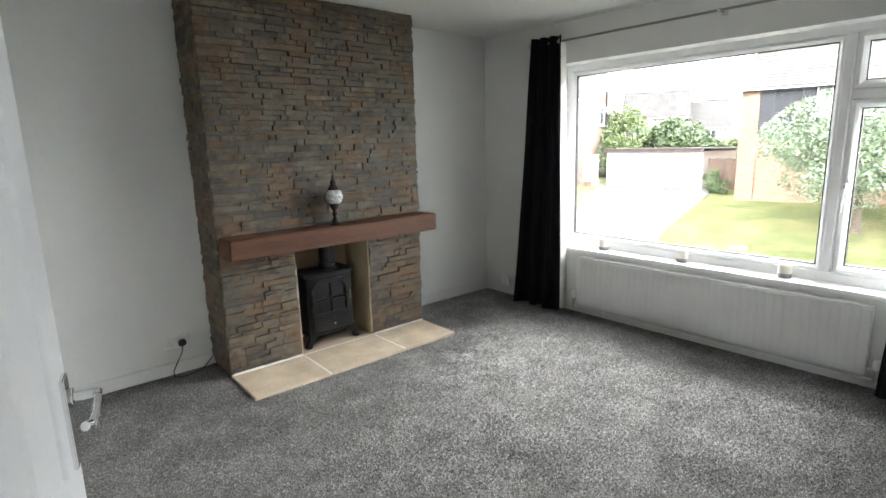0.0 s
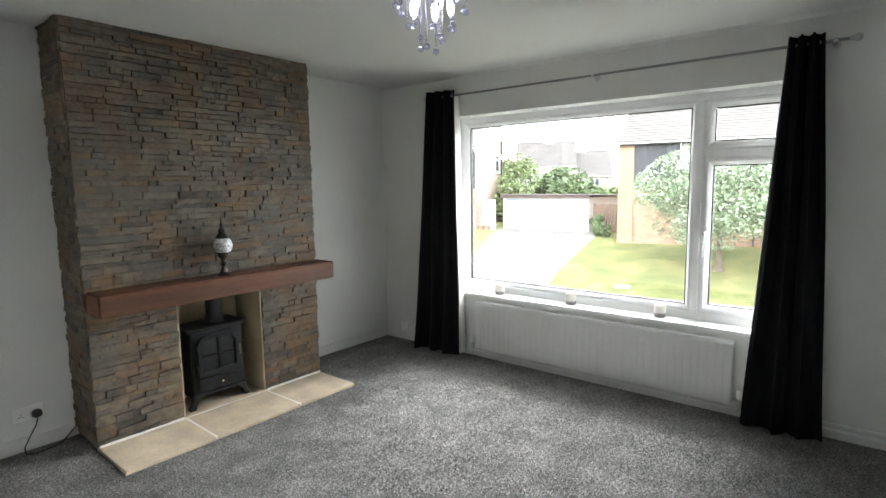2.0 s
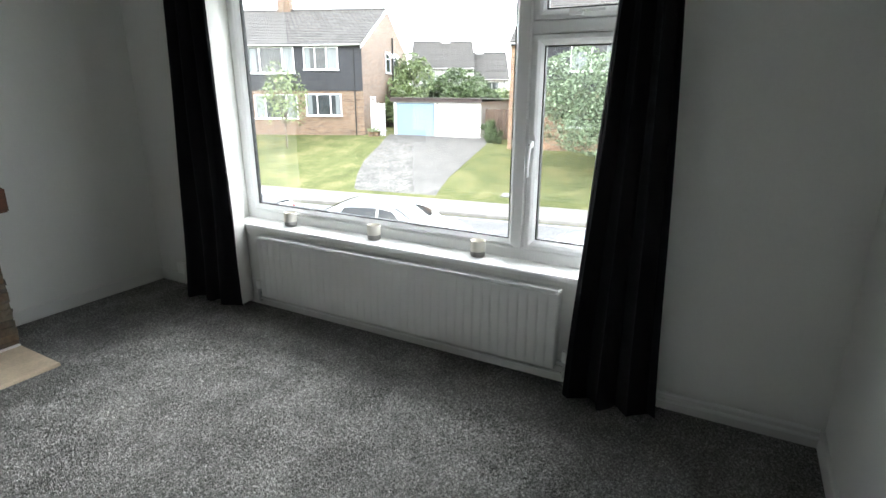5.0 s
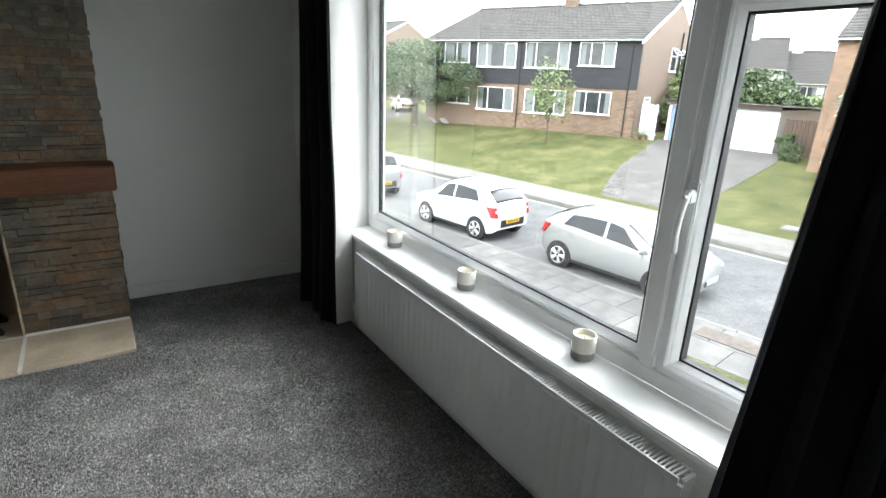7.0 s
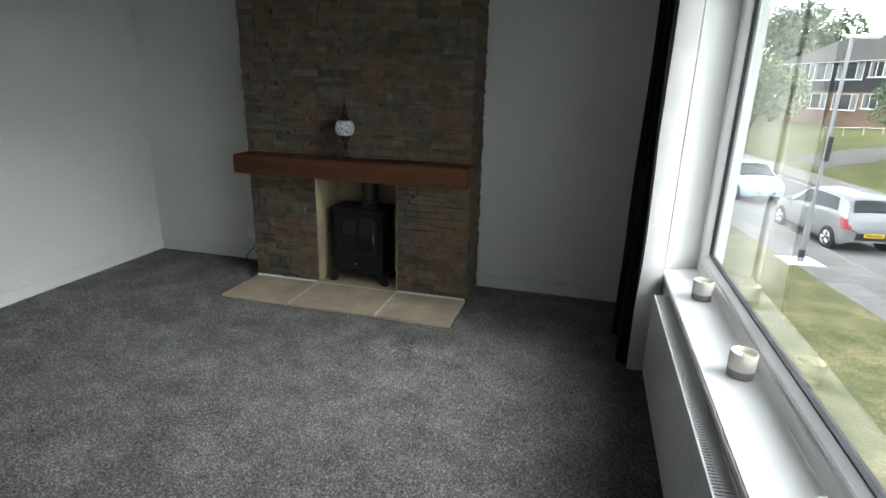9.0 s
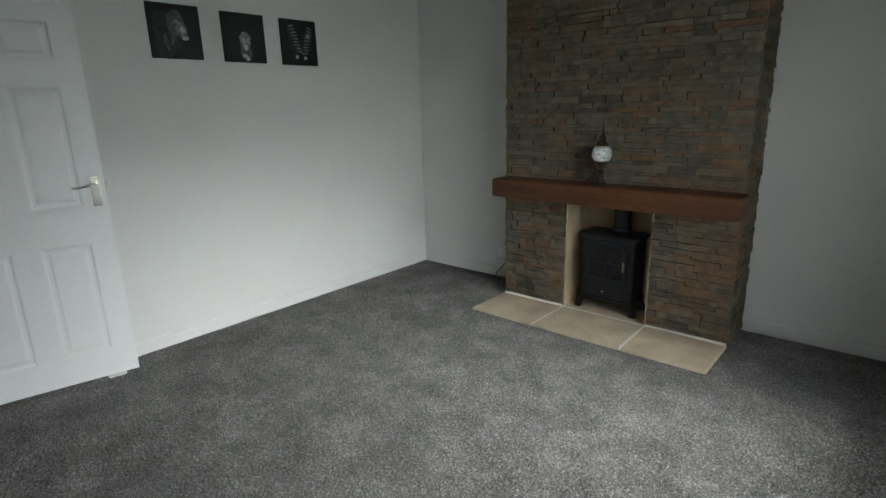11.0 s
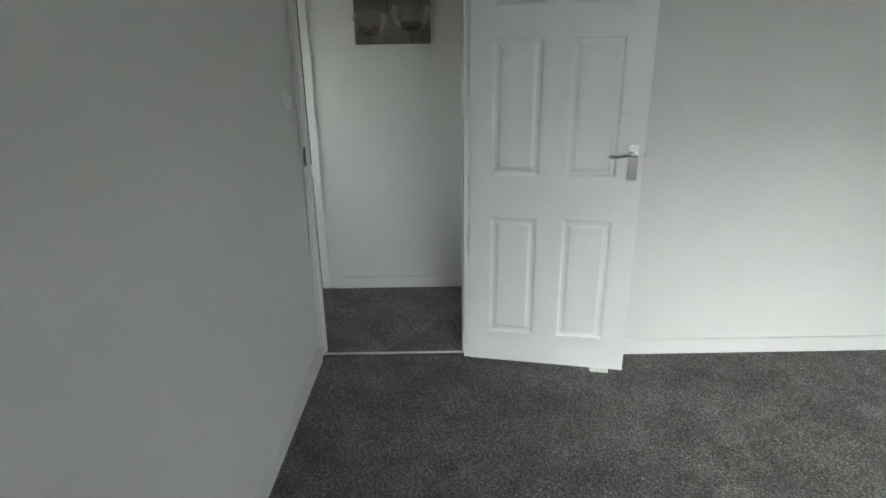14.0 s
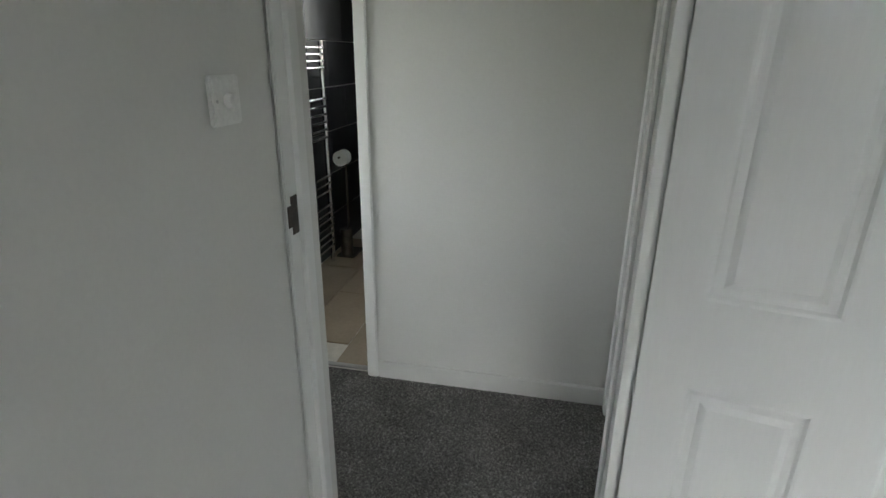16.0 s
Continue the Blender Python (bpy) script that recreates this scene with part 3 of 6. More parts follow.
FIN = FRN - 0.012
OUTER = [(0, 0.07), (0, 0.003), (0.003, 0.0), (0.05, 0.0), (0.058, 0.003), (0.066, 0.012), (0.066, 0.035), (0.085, 0.035), (0.085, 0.07)]
BEAD = [(0, 0.05), (0, 0.006), (0.003, 0.003), (0.009, 0.003), (0.011, 0.006), (0.013, 0.006), (0.017, 0.011), (0.028, 0.023), (0.03, 0.026), (0.03, 0.05)]
SASH = [(0, 0.06), (0, -0.003), (0.003, -0.006), (0.02, -0.006), (0.026, -0.002), (0.028, 0.001), (0.034, 0.006), (0.044, 0.021), (0.046, 0.026), (0.046, 0.06)]
mitred("window_frame", OUTER, RS, FIN, FZ0, FZ1 + 0.01, UPVC, win)
bm = bmesh.new()
bx(bm, -0.012, 0.068, 1.03, 1.098, FZ0 + 0.052, FZ1 - 0.045)
bev(bm, 0.013, 3)
bx(bm, 0.035, 0.067, 1.011, 1.04, FZ0 + 0.06, FZ1 - 0.06)
part("mullion", bm, UPVC, win, smooth=40)
bm = bmesh.new()
bx(bm, -0.002, 0.0685, RS + 0.06, 1.034, 1.662, 1.718)
bev(bm, 0.005, 2)
bx(bm, 0.035, 0.067, RS + 0.06, 1.034, 1.643, 1.737)
part("transom", bm, UPVC, win, smooth=40)


def glazed(name, prof, y0, y1, z0, z1):
    """A sash or bead with its gasket and pane."""
    s = mitred(name, prof, y0, y1, z0, z1, UPVC, win)
    w = max(i for i, d in prof)
    a, b, c, d, g = y0 + w, y1 - w, z0 + w, z1 - w, 0.006
    boxes("gasket", GASKET, s, (0.027, 0.056, a - 0.002, a + g, c, d), (0.027, 0.056, b - g, b + 0.002, c, d), (0.027, 0.056, a + g, b - g, c - 0.002, c + g), (0.027, 0.056, a + g, b - g, d - g, d + 0.002), label="black rubber gasket")
    p = boxes("pane", GLASS, s, (0.034, 0.04, a + 0.001, b - 0.001, c + 0.001, d - 0.001), label="clear glass pane")
    p.visible_shadow = False
    return s


glazed("fixed_light", BEAD, 1.096, FIN - 0.066, FZ0 + 0.066, FZ1 - 0.056)
cas = glazed("casement", SASH, RS + 0.064, 1.027, FZ0 + 0.062, 1.658)
ven = glazed("vent_light", SASH, RS + 0.064, 1.027, 1.721, FZ1 - 0.053)
bm = bmesh.new()
bx(bm, -0.018, -0.0065, 0.993, 1.02, 1.08, 1.2)
bx(bm, -0.042, -0.014, 0.997, 1.017, 1.14, 1.175)
bev(bm, 0.004)
part("handle_base", bm, UPVC, cas, "white plastic window handle base", 40)
bm = bmesh.new()
tube(bm, [(-0.038, 1.007, 1.17), (-0.05, 1.007, 1.15), (-0.055, 1.011, 1.1), (-0.052, 1.015, 1.05), (-0.043, 1.017, 1.0)], 0.0095, 12)
part("handle", bm, UPVC, cas, "white plastic window handle, closed", 60)
rod("key_lock", STEEL, cas, [(-0.046, 1.007, 1.158), (-0.0585, 1.007, 1.158)], 0.006, 12, "small steel key cylinder")
bm = bmesh.new()
tube(bm, [(-0.03, 0.83, 1.744), (-0.046, 0.78, 1.746), (-0.046, 0.7, 1.75)], 0.007, 8)
bx(bm, -0.036, -0.0055, 0.8, 0.86, 1.732, 1.757)
part("handle", bm, UPVC, ven, "white plastic vent handle", 60)
sill = setting("window_sill", GLOSS, (E - 0.012, 4.168, RS, FRN - 0.002, RB, RB + 0.026), label="white gloss painted window sill board", category="window sill", bevel=0.005)
setting("window_sill_outside", UPVC, (4.236, 4.3, RS, FRN, RB - 0.02, RB + 0.015), label="white plastic outer window sill", category="window sill")

# ---- fireplace ----
CX0, CX1, CY = 1.277, 2.873, 3.545
FX0, FX1, FZT = 1.778, 2.382, 0.79
chim = setting("wall_chimney_breast", TRIMDARK, (CX0 + 0.012, FX0, CY + 0.012, N, 0, TOP), (FX1, CX1 - 0.012, CY + 0.012, N, 0, TOP), (FX0, FX1, CY + 0.012, N, FZT, TOP), label="chimney breast clad in split slate strips of grey and rust", category="chimney breast")
fire = thing("firebox_lining", pose(0, 0, 0), "sand-coloured board lining of the fireplace opening", "fireplace", kind="structure")
boxes("back_panel", FIREBOX, fire, (FX0 + 0.012, FX1 - 0.012, N - 0.016, N - 0.004, 0.02, FZT - 0.012))
boxes("side_panel", FIREBOX, fire, (FX0 + 0.001, FX0 + 0.012, CY + 0.004, N - 0.004, 0.02, 0.418), (FX0 + 0.001, FX0 + 0.012, CY + 0.004, 3.74, 0.421, FZT - 0.012), (FX0 + 0.001, FX0 + 0.0125, 3.743, N - 0.004, 0.421, FZT - 0.012))
boxes("side_panel", FIREBOX, fire, (FX1 - 0.012, FX1 - 0.001, CY + 0.004, N - 0.004, 0.02, FZT - 0.012))
boxes("top_panel", TRIMDARK, fire, (FX0 + 0.001, FX1 - 0.001, CY + 0.03, N - 0.004, FZT - 0.012, FZT - 0.002))
hearth = thing("hearth", pose(0, 0, 0), "pale limestone hearth of three slabs with light grout", "hearth", kind="structure")
boxes("bed", GROUT, hearth, (1.278, 2.86, 3.131, CY + 0.012, -0.01, 0.0165), (FX0 + 0.002, FX1 - 0.002, CY + 0.012, N - 0.004, -0.01, 0.011), label="pale grout between the slabs")
rng = random.Random(4)
boxes("grout_line", GROUT, hearth, (CX0 + 0.004, FX0, CY - 0.02, CY - 0.004, 0.0165, 0.031), (FX1, CX1 - 0.004, CY - 0.02, CY - 0.004, 0.0165, 0.031), bevel=0.004, label="pale mortar line along the stones")


def slab(poly, top):
    bm = bmesh.new()
    prism(bm, poly, -0.005, top, "z")
    bev(bm, 0.0035, 2)
    for v in bm.verts:
        v.co.x += rng.uniform(-1, 1) * 0.0012
        v.co.y += rng.uniform(-1, 1) * 0.0012
    return part("slab", bm, HEARTH, hearth, smooth=30)


slab([(1.27, 3.125), (1.771, 3.122), (1.781, CY - 0.002), (1.278, CY)], 0.018)
slab([(1.781, 3.122), (2.379, 3.121), (2.375, CY - 0.012), (1.791, CY - 0.012)], 0.0185)
slab([(2.39, 3.121), (2.868, 3.124), (2.872, CY), (2.384, CY - 0.002)], 0.018)
slab([(FX0 + 0.004, CY + 0.002), (FX1 - 0.004, CY + 0.002), (FX1 - 0.004, N - 0.006), (FX0 + 0.004, N - 0.006)], 0.0175)

# split-slate strips: those low on the front one by one, the rest joined
rng = random.Random(11)
joined = bmesh.new()


def strip(bm, u0, u1, z0, z1, d, face):
    """One rough strip standing d proud on the front or on a side of the chimney breast."""
    j = lambda a: rng.uniform(-a, a)
    g = 0.0011
    us, zs = (u0 + g, u1 - g), (z0 + g, z1 - g)
    put = {"front": lambda u, z, q: (u, CY + 0.012 - q, z), "left": lambda u, z, q: (CX0 + 0.012 - q, u, z), "right": lambda u, z, q: (CX1 - 0.012 + q, u, z)}[face]
    back = [bm.verts.new(put(u, z, 0.0)) for u, z in ((us[0], zs[0]), (us[1], zs[0]), (us[1], zs[1]), (us[0], zs[1]))]
    um = us[0] + (us[1] - us[0]) * rng.uniform(0.3, 0.7)
    rim = [bm.verts.new(put(u + j(0.0015), z + j(0.0015), d + j(0.0035))) for u, z in ((us[0], zs[0]), (um, zs[0]), (us[1], zs[0]), (us[1], zs[1]), (um + j(0.01), zs[1]), (us[0], zs[1]))]
    for f in ((0, 1, 4, 5), (1, 2, 3, 4)):
        bm.faces.new([rim[i] for i in f])
    bm.faces.new((back[0], back[1], rim[2], rim[1], rim[0]))
    bm.faces.new((back[1], back[2], rim[3], rim[2]))
    bm.faces.new((back[2], back[3], rim[5], rim[4], rim[3]))
    bm.faces.new((back[3], back[0], rim[0], rim[5]))


def courses(face, u_lo, u_hi):
    z, single = 0.019, []
    while z < TOP - 0.004:
        h = min(rng.choice((0.022, 0.027, 0.031, 0.034, 0.039, 0.044)), TOP - 0.003 - z)
        if TOP - z - h < 0.02:
            h = TOP - 0.002 - z
        spans = [(u_lo, u_hi)]
        if face == "front" and z < FZT - 0.01:
            spans = [(u_lo, FX0), (FX1, u_hi)]
        for lo, hi in spans:
            u = lo
            while u < hi - 1e-4:
                w = rng.choice((0.055, 0.08, 0.11, 0.14, 0.18, 0.23)) * rng.uniform(0.8, 1.2)
                w = hi - u if hi - u - w < 0.05 else w
                single.append((u, u + w, z, z + h, rng.choice((0.01, 0.013, 0.016, 0.021, 0.026) if face == "front" else (0.011, 0.012, 0.014, 0.016, 0.018))))
                u += w
        z += h
    return single


front = courses("front", CX0 + 0.002, CX1 - 0.002)
low = [s for s in front if s[2] < 0.86][:300]
for s in low:
    bm = bmesh.new()
    strip(bm, *s, "front")
    part("stone", bm, STONE, chim)
for s in front:
    if s not in low:
        strip(joined, *s, "front")
for face, a, b in (("left", CY + 0.004, N - 0.002), ("right", CY + 0.004, N - 0.002)):
    for s in courses(face, a, b):
        strip(joined, *s, face)
part("stones", joined, STONEJ, chim, kind="stuff")

bm = bmesh.new()
prism(bm, [(1.285, 0.812), (1.287, 0.936), (1.6, 0.939), (2.1, 0.935), (2.55, 0.94), (2.897, 0.934), (2.895, 0.808), (2.4, 0.805), (2.0, 0.81), (1.6, 0.806)], 3.347, CY + 0.004, "y")
bev(bm, 0.007, 3)
tagged(part("mantel_beam", bm, MANTEL, None, smooth=35), "red-brown stained oak beam mantel over the stove", "mantelpiece")

stove = thing("wood_burning_stove", pose(2.065, 3.605, 0.018), "small black cast iron stove with an arched glass door", "stove")
bm = bmesh.new()
bx(bm, -0.185, 0.185, 0.0, 0.22, 0.1, 0.53)
bev(bm, 0.008)
body = part("body", bm, IRON, stove, smooth=35)
bm = bmesh.new()
prism(bm, [(-0.212, 0.235), (-0.212, -0.01), (-0.15, -0.028), (0.15, -0.028), (0.212, -0.01), (0.212, 0.235)], 0.53, 0.552, "z")
bev(bm, 0.006, 3)
part("top_plate", bm, IRON, stove, smooth=35)
boxes("bottom_plate", IRON, stove, (-0.197, 0.197, -0.014, 0.23, 0.085, 0.103), bevel=0.005)
for sx in (-1, 1):
    for y in (0.01, 0.2):
        bm = bmesh.new()
        prism(bm, [(0.11 * sx, 0.09), (0.185 * sx, 0.09), (0.2 * sx, 0.045), (0.222 * sx, 0.012), (0.222 * sx, 0.0), (0.178 * sx, 0.0), (0.172 * sx, 0.03), (0.155 * sx, 0.062)], y - 0.02, y + 0.022, "y")
        bev(bm, 0.004)
        part("leg", bm, IRON, stove, smooth=35)


def arch(w, z0, z1, r, n=8):
    pts = [(-w, z0), (w, z0)]
    for k in range(n + 1):
        a = math.pi / 2 * k / n
        pts.append((w - r + r * math.cos(a), z1 - r + r * math.sin(a)))
    for k in range(n + 1):
        a = math.pi / 2 * (1 + k / n)
        pts.append((-w + r + r * math.cos(a), z1 - r + r * math.sin(a)))
    return pts


bm = bmesh.new()
o, i2 = arch(0.15, 0.225, 0.5, 0.075), arch(0.122, 0.252, 0.472, 0.058)
ro, ri = [[[bm.verts.new((a, y, b)) for a, b in poly] for y in (-0.022, 0.0)] for poly in (o, i2)]
for k in range(len(o)):
    l = (k + 1) % len(o)
    bm.faces.new((ro[0][k], ro[0][l], ri[0][l], ri[0][k]))
    bm.faces.new((ro[0][k], ro[1][k], ro[1][l], ro[0][l]))
    bm.faces.new((ri[0][k], ri[0][l], ri[1][l], ri[1][k]))
door = part("door", bm, IRON, stove, smooth=40)
bm = bmesh.new()
prism(bm, i2, -0.008, -0.002, "y")
part("glass", bm, STOVEGLASS, door, "dark smoked stove glass")
boxes("glazing_bar", IRON, door, (-0.006, 0.006, -0.018, -0.006, 0.252, 0.472), bevel=0.002)
boxes("glazing_bar", IRON, door, (-0.122, -0.006, -0.016, -0.006, 0.352, 0.362), (0.006, 0.122, -0.016, -0.006, 0.352, 0.362), bevel=0.002)
bm = bmesh.new()
cyl(bm, (0.138, -0.022, 0.365), (0.138, -0.05, 0.365), 0.006)
cyl(bm, (0.138, -0.05, 0.33), (0.138, -0.05, 0.4), 0.0075)
part("door_handle", bm, BRASS, door, "pale brass stove door handle", 50)
for z in (0.28, 0.42):
    rod("hinge", IRON, door, [(-0.158, -0.016, z - 0.018), (-0.158, -0.016, z + 0.018)], 0.009)
boxes("ash_drawer", IRON, stove, (-0.15, 0.15, -0.016, 0.0, 0.125, 0.205), bevel=0.006)
boxes("drawer_panel", IRON, stove, (-0.13, 0.13, -0.022, -0.016, 0.142, 0.188), bevel=0.004)
bm = bmesh.new()
cyl(bm, (0.0, -0.02, 0.165), (0.0, -0.036, 0.165), 0.006)
bmesh.ops.create_uvsphere(bm, u_segments=14, v_segments=8, radius=0.0115, matrix=Matrix.Translation((0, -0.04, 0.165)))
part("drawer_knob", bm, BRASS, stove, "small pale brass drawer knob", 60)
turned("flue_collar", IRON, stove, [(0.075, 0.552), (0.075, 0.562), (0.064, 0.572), (0.064, 0.6), (0.057, 0.604)], (0.05, 0.12, 0))
turned("flue_pipe", IRON, stove, [(0.056, 0.56), (0.056, 0.765)], (0.05, 0.12, 0), 28)

lamp = thing("mosaic_table_lamp", pose(2.063, 3.45, 0.9365), "Turkish style lamp, white mosaic glass globe on dark bronze", "lamp")
turned("base", BRONZE, lamp, [(0, 0), (0.042, 0), (0.043, 0.006), (0.037, 0.012), (0.024, 0.02), (0.02, 0.036), (0.013, 0.05), (0.011, 0.062), (0.02, 0.07), (0.022, 0.078), (0.013, 0.088), (0.011, 0.098), (0.02, 0.108), (0.032, 0.122), (0.036, 0.138), (0.038, 0.148), (0.036, 0.153), (0, 0.153)], n=28)
turned("globe", FROST, lamp, [(0.033, 0.148), (0.045, 0.153), (0.056, 0.167), (0.0615, 0.186), (0.062, 0.202), (0.057, 0.222), (0.046, 0.238), (0.032, 0.246)], n=36, label="white crackled mosaic glass globe")
turned("cap", BRONZE, lamp, [(0.038, 0.243), (0.04, 0.252), (0.034, 0.262), (0.024, 0.27), (0.019, 0.282), (0.023, 0.292), (0.02, 0.302), (0.011, 0.31), (0.008, 0.322), (0.011, 0.33), (0.006, 0.34), (0.003, 0.36), (0.002, 0.39), (0, 0.394)], label="pointed dark bronze cap")


# ---- window wall ----
def curtain(name, rings, y_top, y_bot, label, flare, seed):
    """A gathered cloth: deep pleats under the eyelets that spread towards the floor."""
    r = random.Random(seed)
    c = thing(name, pose(3.905, 0, 0), label, "curtain", "pair of curtains")
    bm = bmesh.new()
    nu, nv, z0, z1 = 96, 40, 0.012, 2.292
    ph = [r.uniform(0, 6.28) for _ in range(4)]
    grid = []
    for j in range(nv + 1):
        v = j / nv
        s = (1 - v) ** 1.0
        a, b = [y_top[k] + (y_bot[k] - y_top[k]) * s for k in (0, 1)]
        row = []
        for i in range(nu + 1):
            u = i / nu
            wav = math.sin(2 * math.pi * rings / 2 * u + 0.25 * math.sin(3 * v + ph[0]))
            amp = (0.04 + 0.01 * math.sin(5 * u + ph[1])) * (1 - 0.3 * s)
            x = amp * wav + 0.012 * math.sin(9 * u + 4 * v + ph[2]) * s + 0.006 * math.sin(23 * u + 11 * v + ph[3]) * s
            y = a + (b - a) * u + 0.008 * math.sin(2 * math.pi * rings * u + ph[1]) + 0.01 * s * math.sin(6 * v + ph[2])
            row.append(bm.verts.new((x - 0.022 - 0.03 * s * flare, y, z0 + (z1 - z0) * v + (0.004 * math.sin(30 * u + ph[0]) if j in (0,) else 0))))
        grid.append(row)
    for j in range(nv):
        for i in range(nu):
            bm.faces.new((grid[j][i], grid[j][i + 1], grid[j + 1][i + 1], grid[j + 1][i]))
    cloth = part("cloth", bm, FABRIC, c, smooth=80)
    so = cloth.modifiers.new("thickness", "SOLIDIFY")
    so.thickness = 0.004
    bm = bmesh.new()
    grid = []
    for j in range(nv + 1):
        v = j / nv
        s = 1 - v
        a, b = [y_top[k] + (y_bot[k] - y_top[k]) * s for k in (0, 1)]
        lead, far, turn = (a, b, 1) if y_top[0] > 1 else (b, a, -1)
        row = []
        for i in range(41):
            u = i / 40
            if u < 0.3:
                f = u / 0.3
                x, y = -0.02 * s - 0.012 + (0.094 + 0.02 * s) * f, lead - turn * (0.006 - 0.02 * f * f)
            else:
                f = (u - 0.3) / 0.7
                x, y = 0.082 - 0.008 * f + 0.005 * math.sin(14 * f + ph[2]), lead + turn * 0.014 + (far - lead - turn * 0.03) * f
            row.append(bm.verts.new((x + 0.004 * math.sin(7 * v + ph[0]) * s, y, z0 + 0.02 + (z1 - z0 - 0.07) * v)))
        grid.append(row)
    for j in range(nv):
        for i in range(40):
            bm.faces.new((grid[j][i], grid[j][i + 1], grid[j + 1][i + 1], grid[j + 1][i]))
    back = part("lining", bm, LINING, c, "pale cloth lining on the window side", smooth=80)
    so = back.modifiers.new("thickness", "SOLIDIFY")
    so.thickness = 0.003
    for k in range(rings):
        u = (k + 0.5) / rings
        y = y_top[0] + (y_top[1] - y_top[0]) * u
        bm = bmesh.new()
        n = 20
        rr = []
        for q in range(n):
            t = 2 * math.pi * q / n
            for rad, dx in ((0.016, -0.004), (0.027, -0.004), (0.027, 0.004), (0.016, 0.004)):
                rr.append(bm.verts.new((rad * math.cos(t), dx, rad * math.sin(t))))
        for q in range(n):
            for w in range(4):
                bm.faces.new((rr[4 * q + w], rr[4 * q + (w + 1) % 4], rr[4 * ((q + 1) % n) + (w + 1) % 4], rr[4 * ((q + 1) % n) + w]))
        e = part("eyelet", bm, CHROME, c, "chrome eyelet ring", 40)
        e.matrix_basis = pose(0, y, 2.248, 0, 0, 35 * (-1) ** k)
    return c


curtain("curtain", 6, (2.93, 3.19), (2.885, 3.395), "long charcoal eyelet curtain drawn back, touching the carpet", 0.6, 3)
curtain("curtain", 6, (0.40, 0.565), (0.272, 0.69), "long charcoal eyelet curtain bunched beside the casement", 0.8, 8)
cr = thing("curtain_rod", pose(3.905, 0, 2.248), "thin brushed steel curtain rod with round end knobs", "curtain rod")
rod("rod", RODM, cr, [(0, 0.29, 0), (0, 3.21, 0)], 0.0085)
for y, s in ((0.29, -1), (3.21, 1)):
    bm = bmesh.new()
    cyl(bm, (0, y, 0), (0, y + 0.02 * s, 0), 0.013)
    bmesh.ops.create_uvsphere(bm, u_segments=16, v_segments=10, radius=0.021, matrix=Matrix.Translation((0, y + 0.035 * s, 0)))
    part("finial", bm, STEEL, cr, smooth=60)
for y in (0.35, 1.715, 3.2):
    bm = bmesh.new()
    cyl(bm, (0.086, y, -0.004), (0.076, y, -0.004), 0.022)
    cyl(bm, (0.08, y, -0.004), (0.0, y, -0.004), 0.006)
    cyl(bm, (0, y - 0.01, 0), (0, y + 0.01, 0), 0.013)
    part("bracket", bm, STEEL, cr, smooth=50)

R0, R1, RZ0, RZ1, RX = 0.766, 2.762, 0.088, 0.505, 3.937
rad = thing("radiator", pose(RX, R0, RZ0), "long white fluted double panel radiator under the window", "radiator")
L, H = R1 - R0, RZ1 - RZ0
bm = bmesh.new()
# fluted front face: shallow pressed channels along the length
pts, y, pitch = [(0.006, 0.0), (0.0, 0.006)], 0.036, 0.05
while y < L - 0.05:
    pts += [(0.0, y), (0.0016, y + 0.004), (0.005, y + 0.008), (0.005, y + 0.013), (0.0016, y + 0.017), (0.0, y + 0.021)]
    y += pitch
pts += [(0.0, L - 0.006), (0.006, L), (0.014, L), (0.014, 0.0)]
ring = [[bm.verts.new((a, b, z)) for a, b in pts] for z in (0.028, H - 0.045)]
ends = [[bm.verts.new((a if a > 0.01 else 0.003, b, z)) for a, b in pts] for z in (0.006, H - 0.022)]
for a, b in ((ends[0], ring[0]), (ring[0], ring[1]), (ring[1], ends[1])):
    for i in range(len(pts)):
        k = (i + 1) % len(pts)
        bm.faces.new((a[i], a[k], b[k], b[i]))
bm.faces.new(ends[0]), bm.faces.new(ends[1])
part("front_panel", bm, RADW, rad, smooth=25)
boxes("back_panel", RADW, rad, (0.052, 0.064, 0.01, L - 0.01, 0.01, H - 0.02), bevel=0.004)
for y0 in (0.0, L - 0.012):
    boxes("side_panel", RADW, rad, (0.0145, 0.066, y0, y0 + 0.012, 0.01, H - 0.006), bevel=0.003)
bm = bmesh.new()
bx(bm, 0.002, 0.008, 0.012, L - 0.012, H - 0.02, H - 0.002)
bx(bm, 0.06, 0.066, 0.012, L - 0.012, H - 0.02, H - 0.002)
part("grille_rail", bm, RADW, rad)
bm = bmesh.new()
bx(bm, 0.008, 0.06, 0.0, 0.0055, H - 0.007, H - 0.004)
bar = part("grille_bar", bm, RADW, rad)
bar.matrix_basis = pose(0, 0.02, 0)
k = 0.0325
while k < L - 0.03:
    other = new("grille_bar", bar.data)
    other.parent, other.matrix_basis = rad, pose(0, k, 0)
    k += 0.0125
# solid near-black filler: the shade between the panels, given as colour
boxes("convector", TRIMDARK, rad, (0.018, 0.05, 0.02, L - 0.02, 0.03, H - 0.06), label="near-black block, shade between the panels put into its colour")
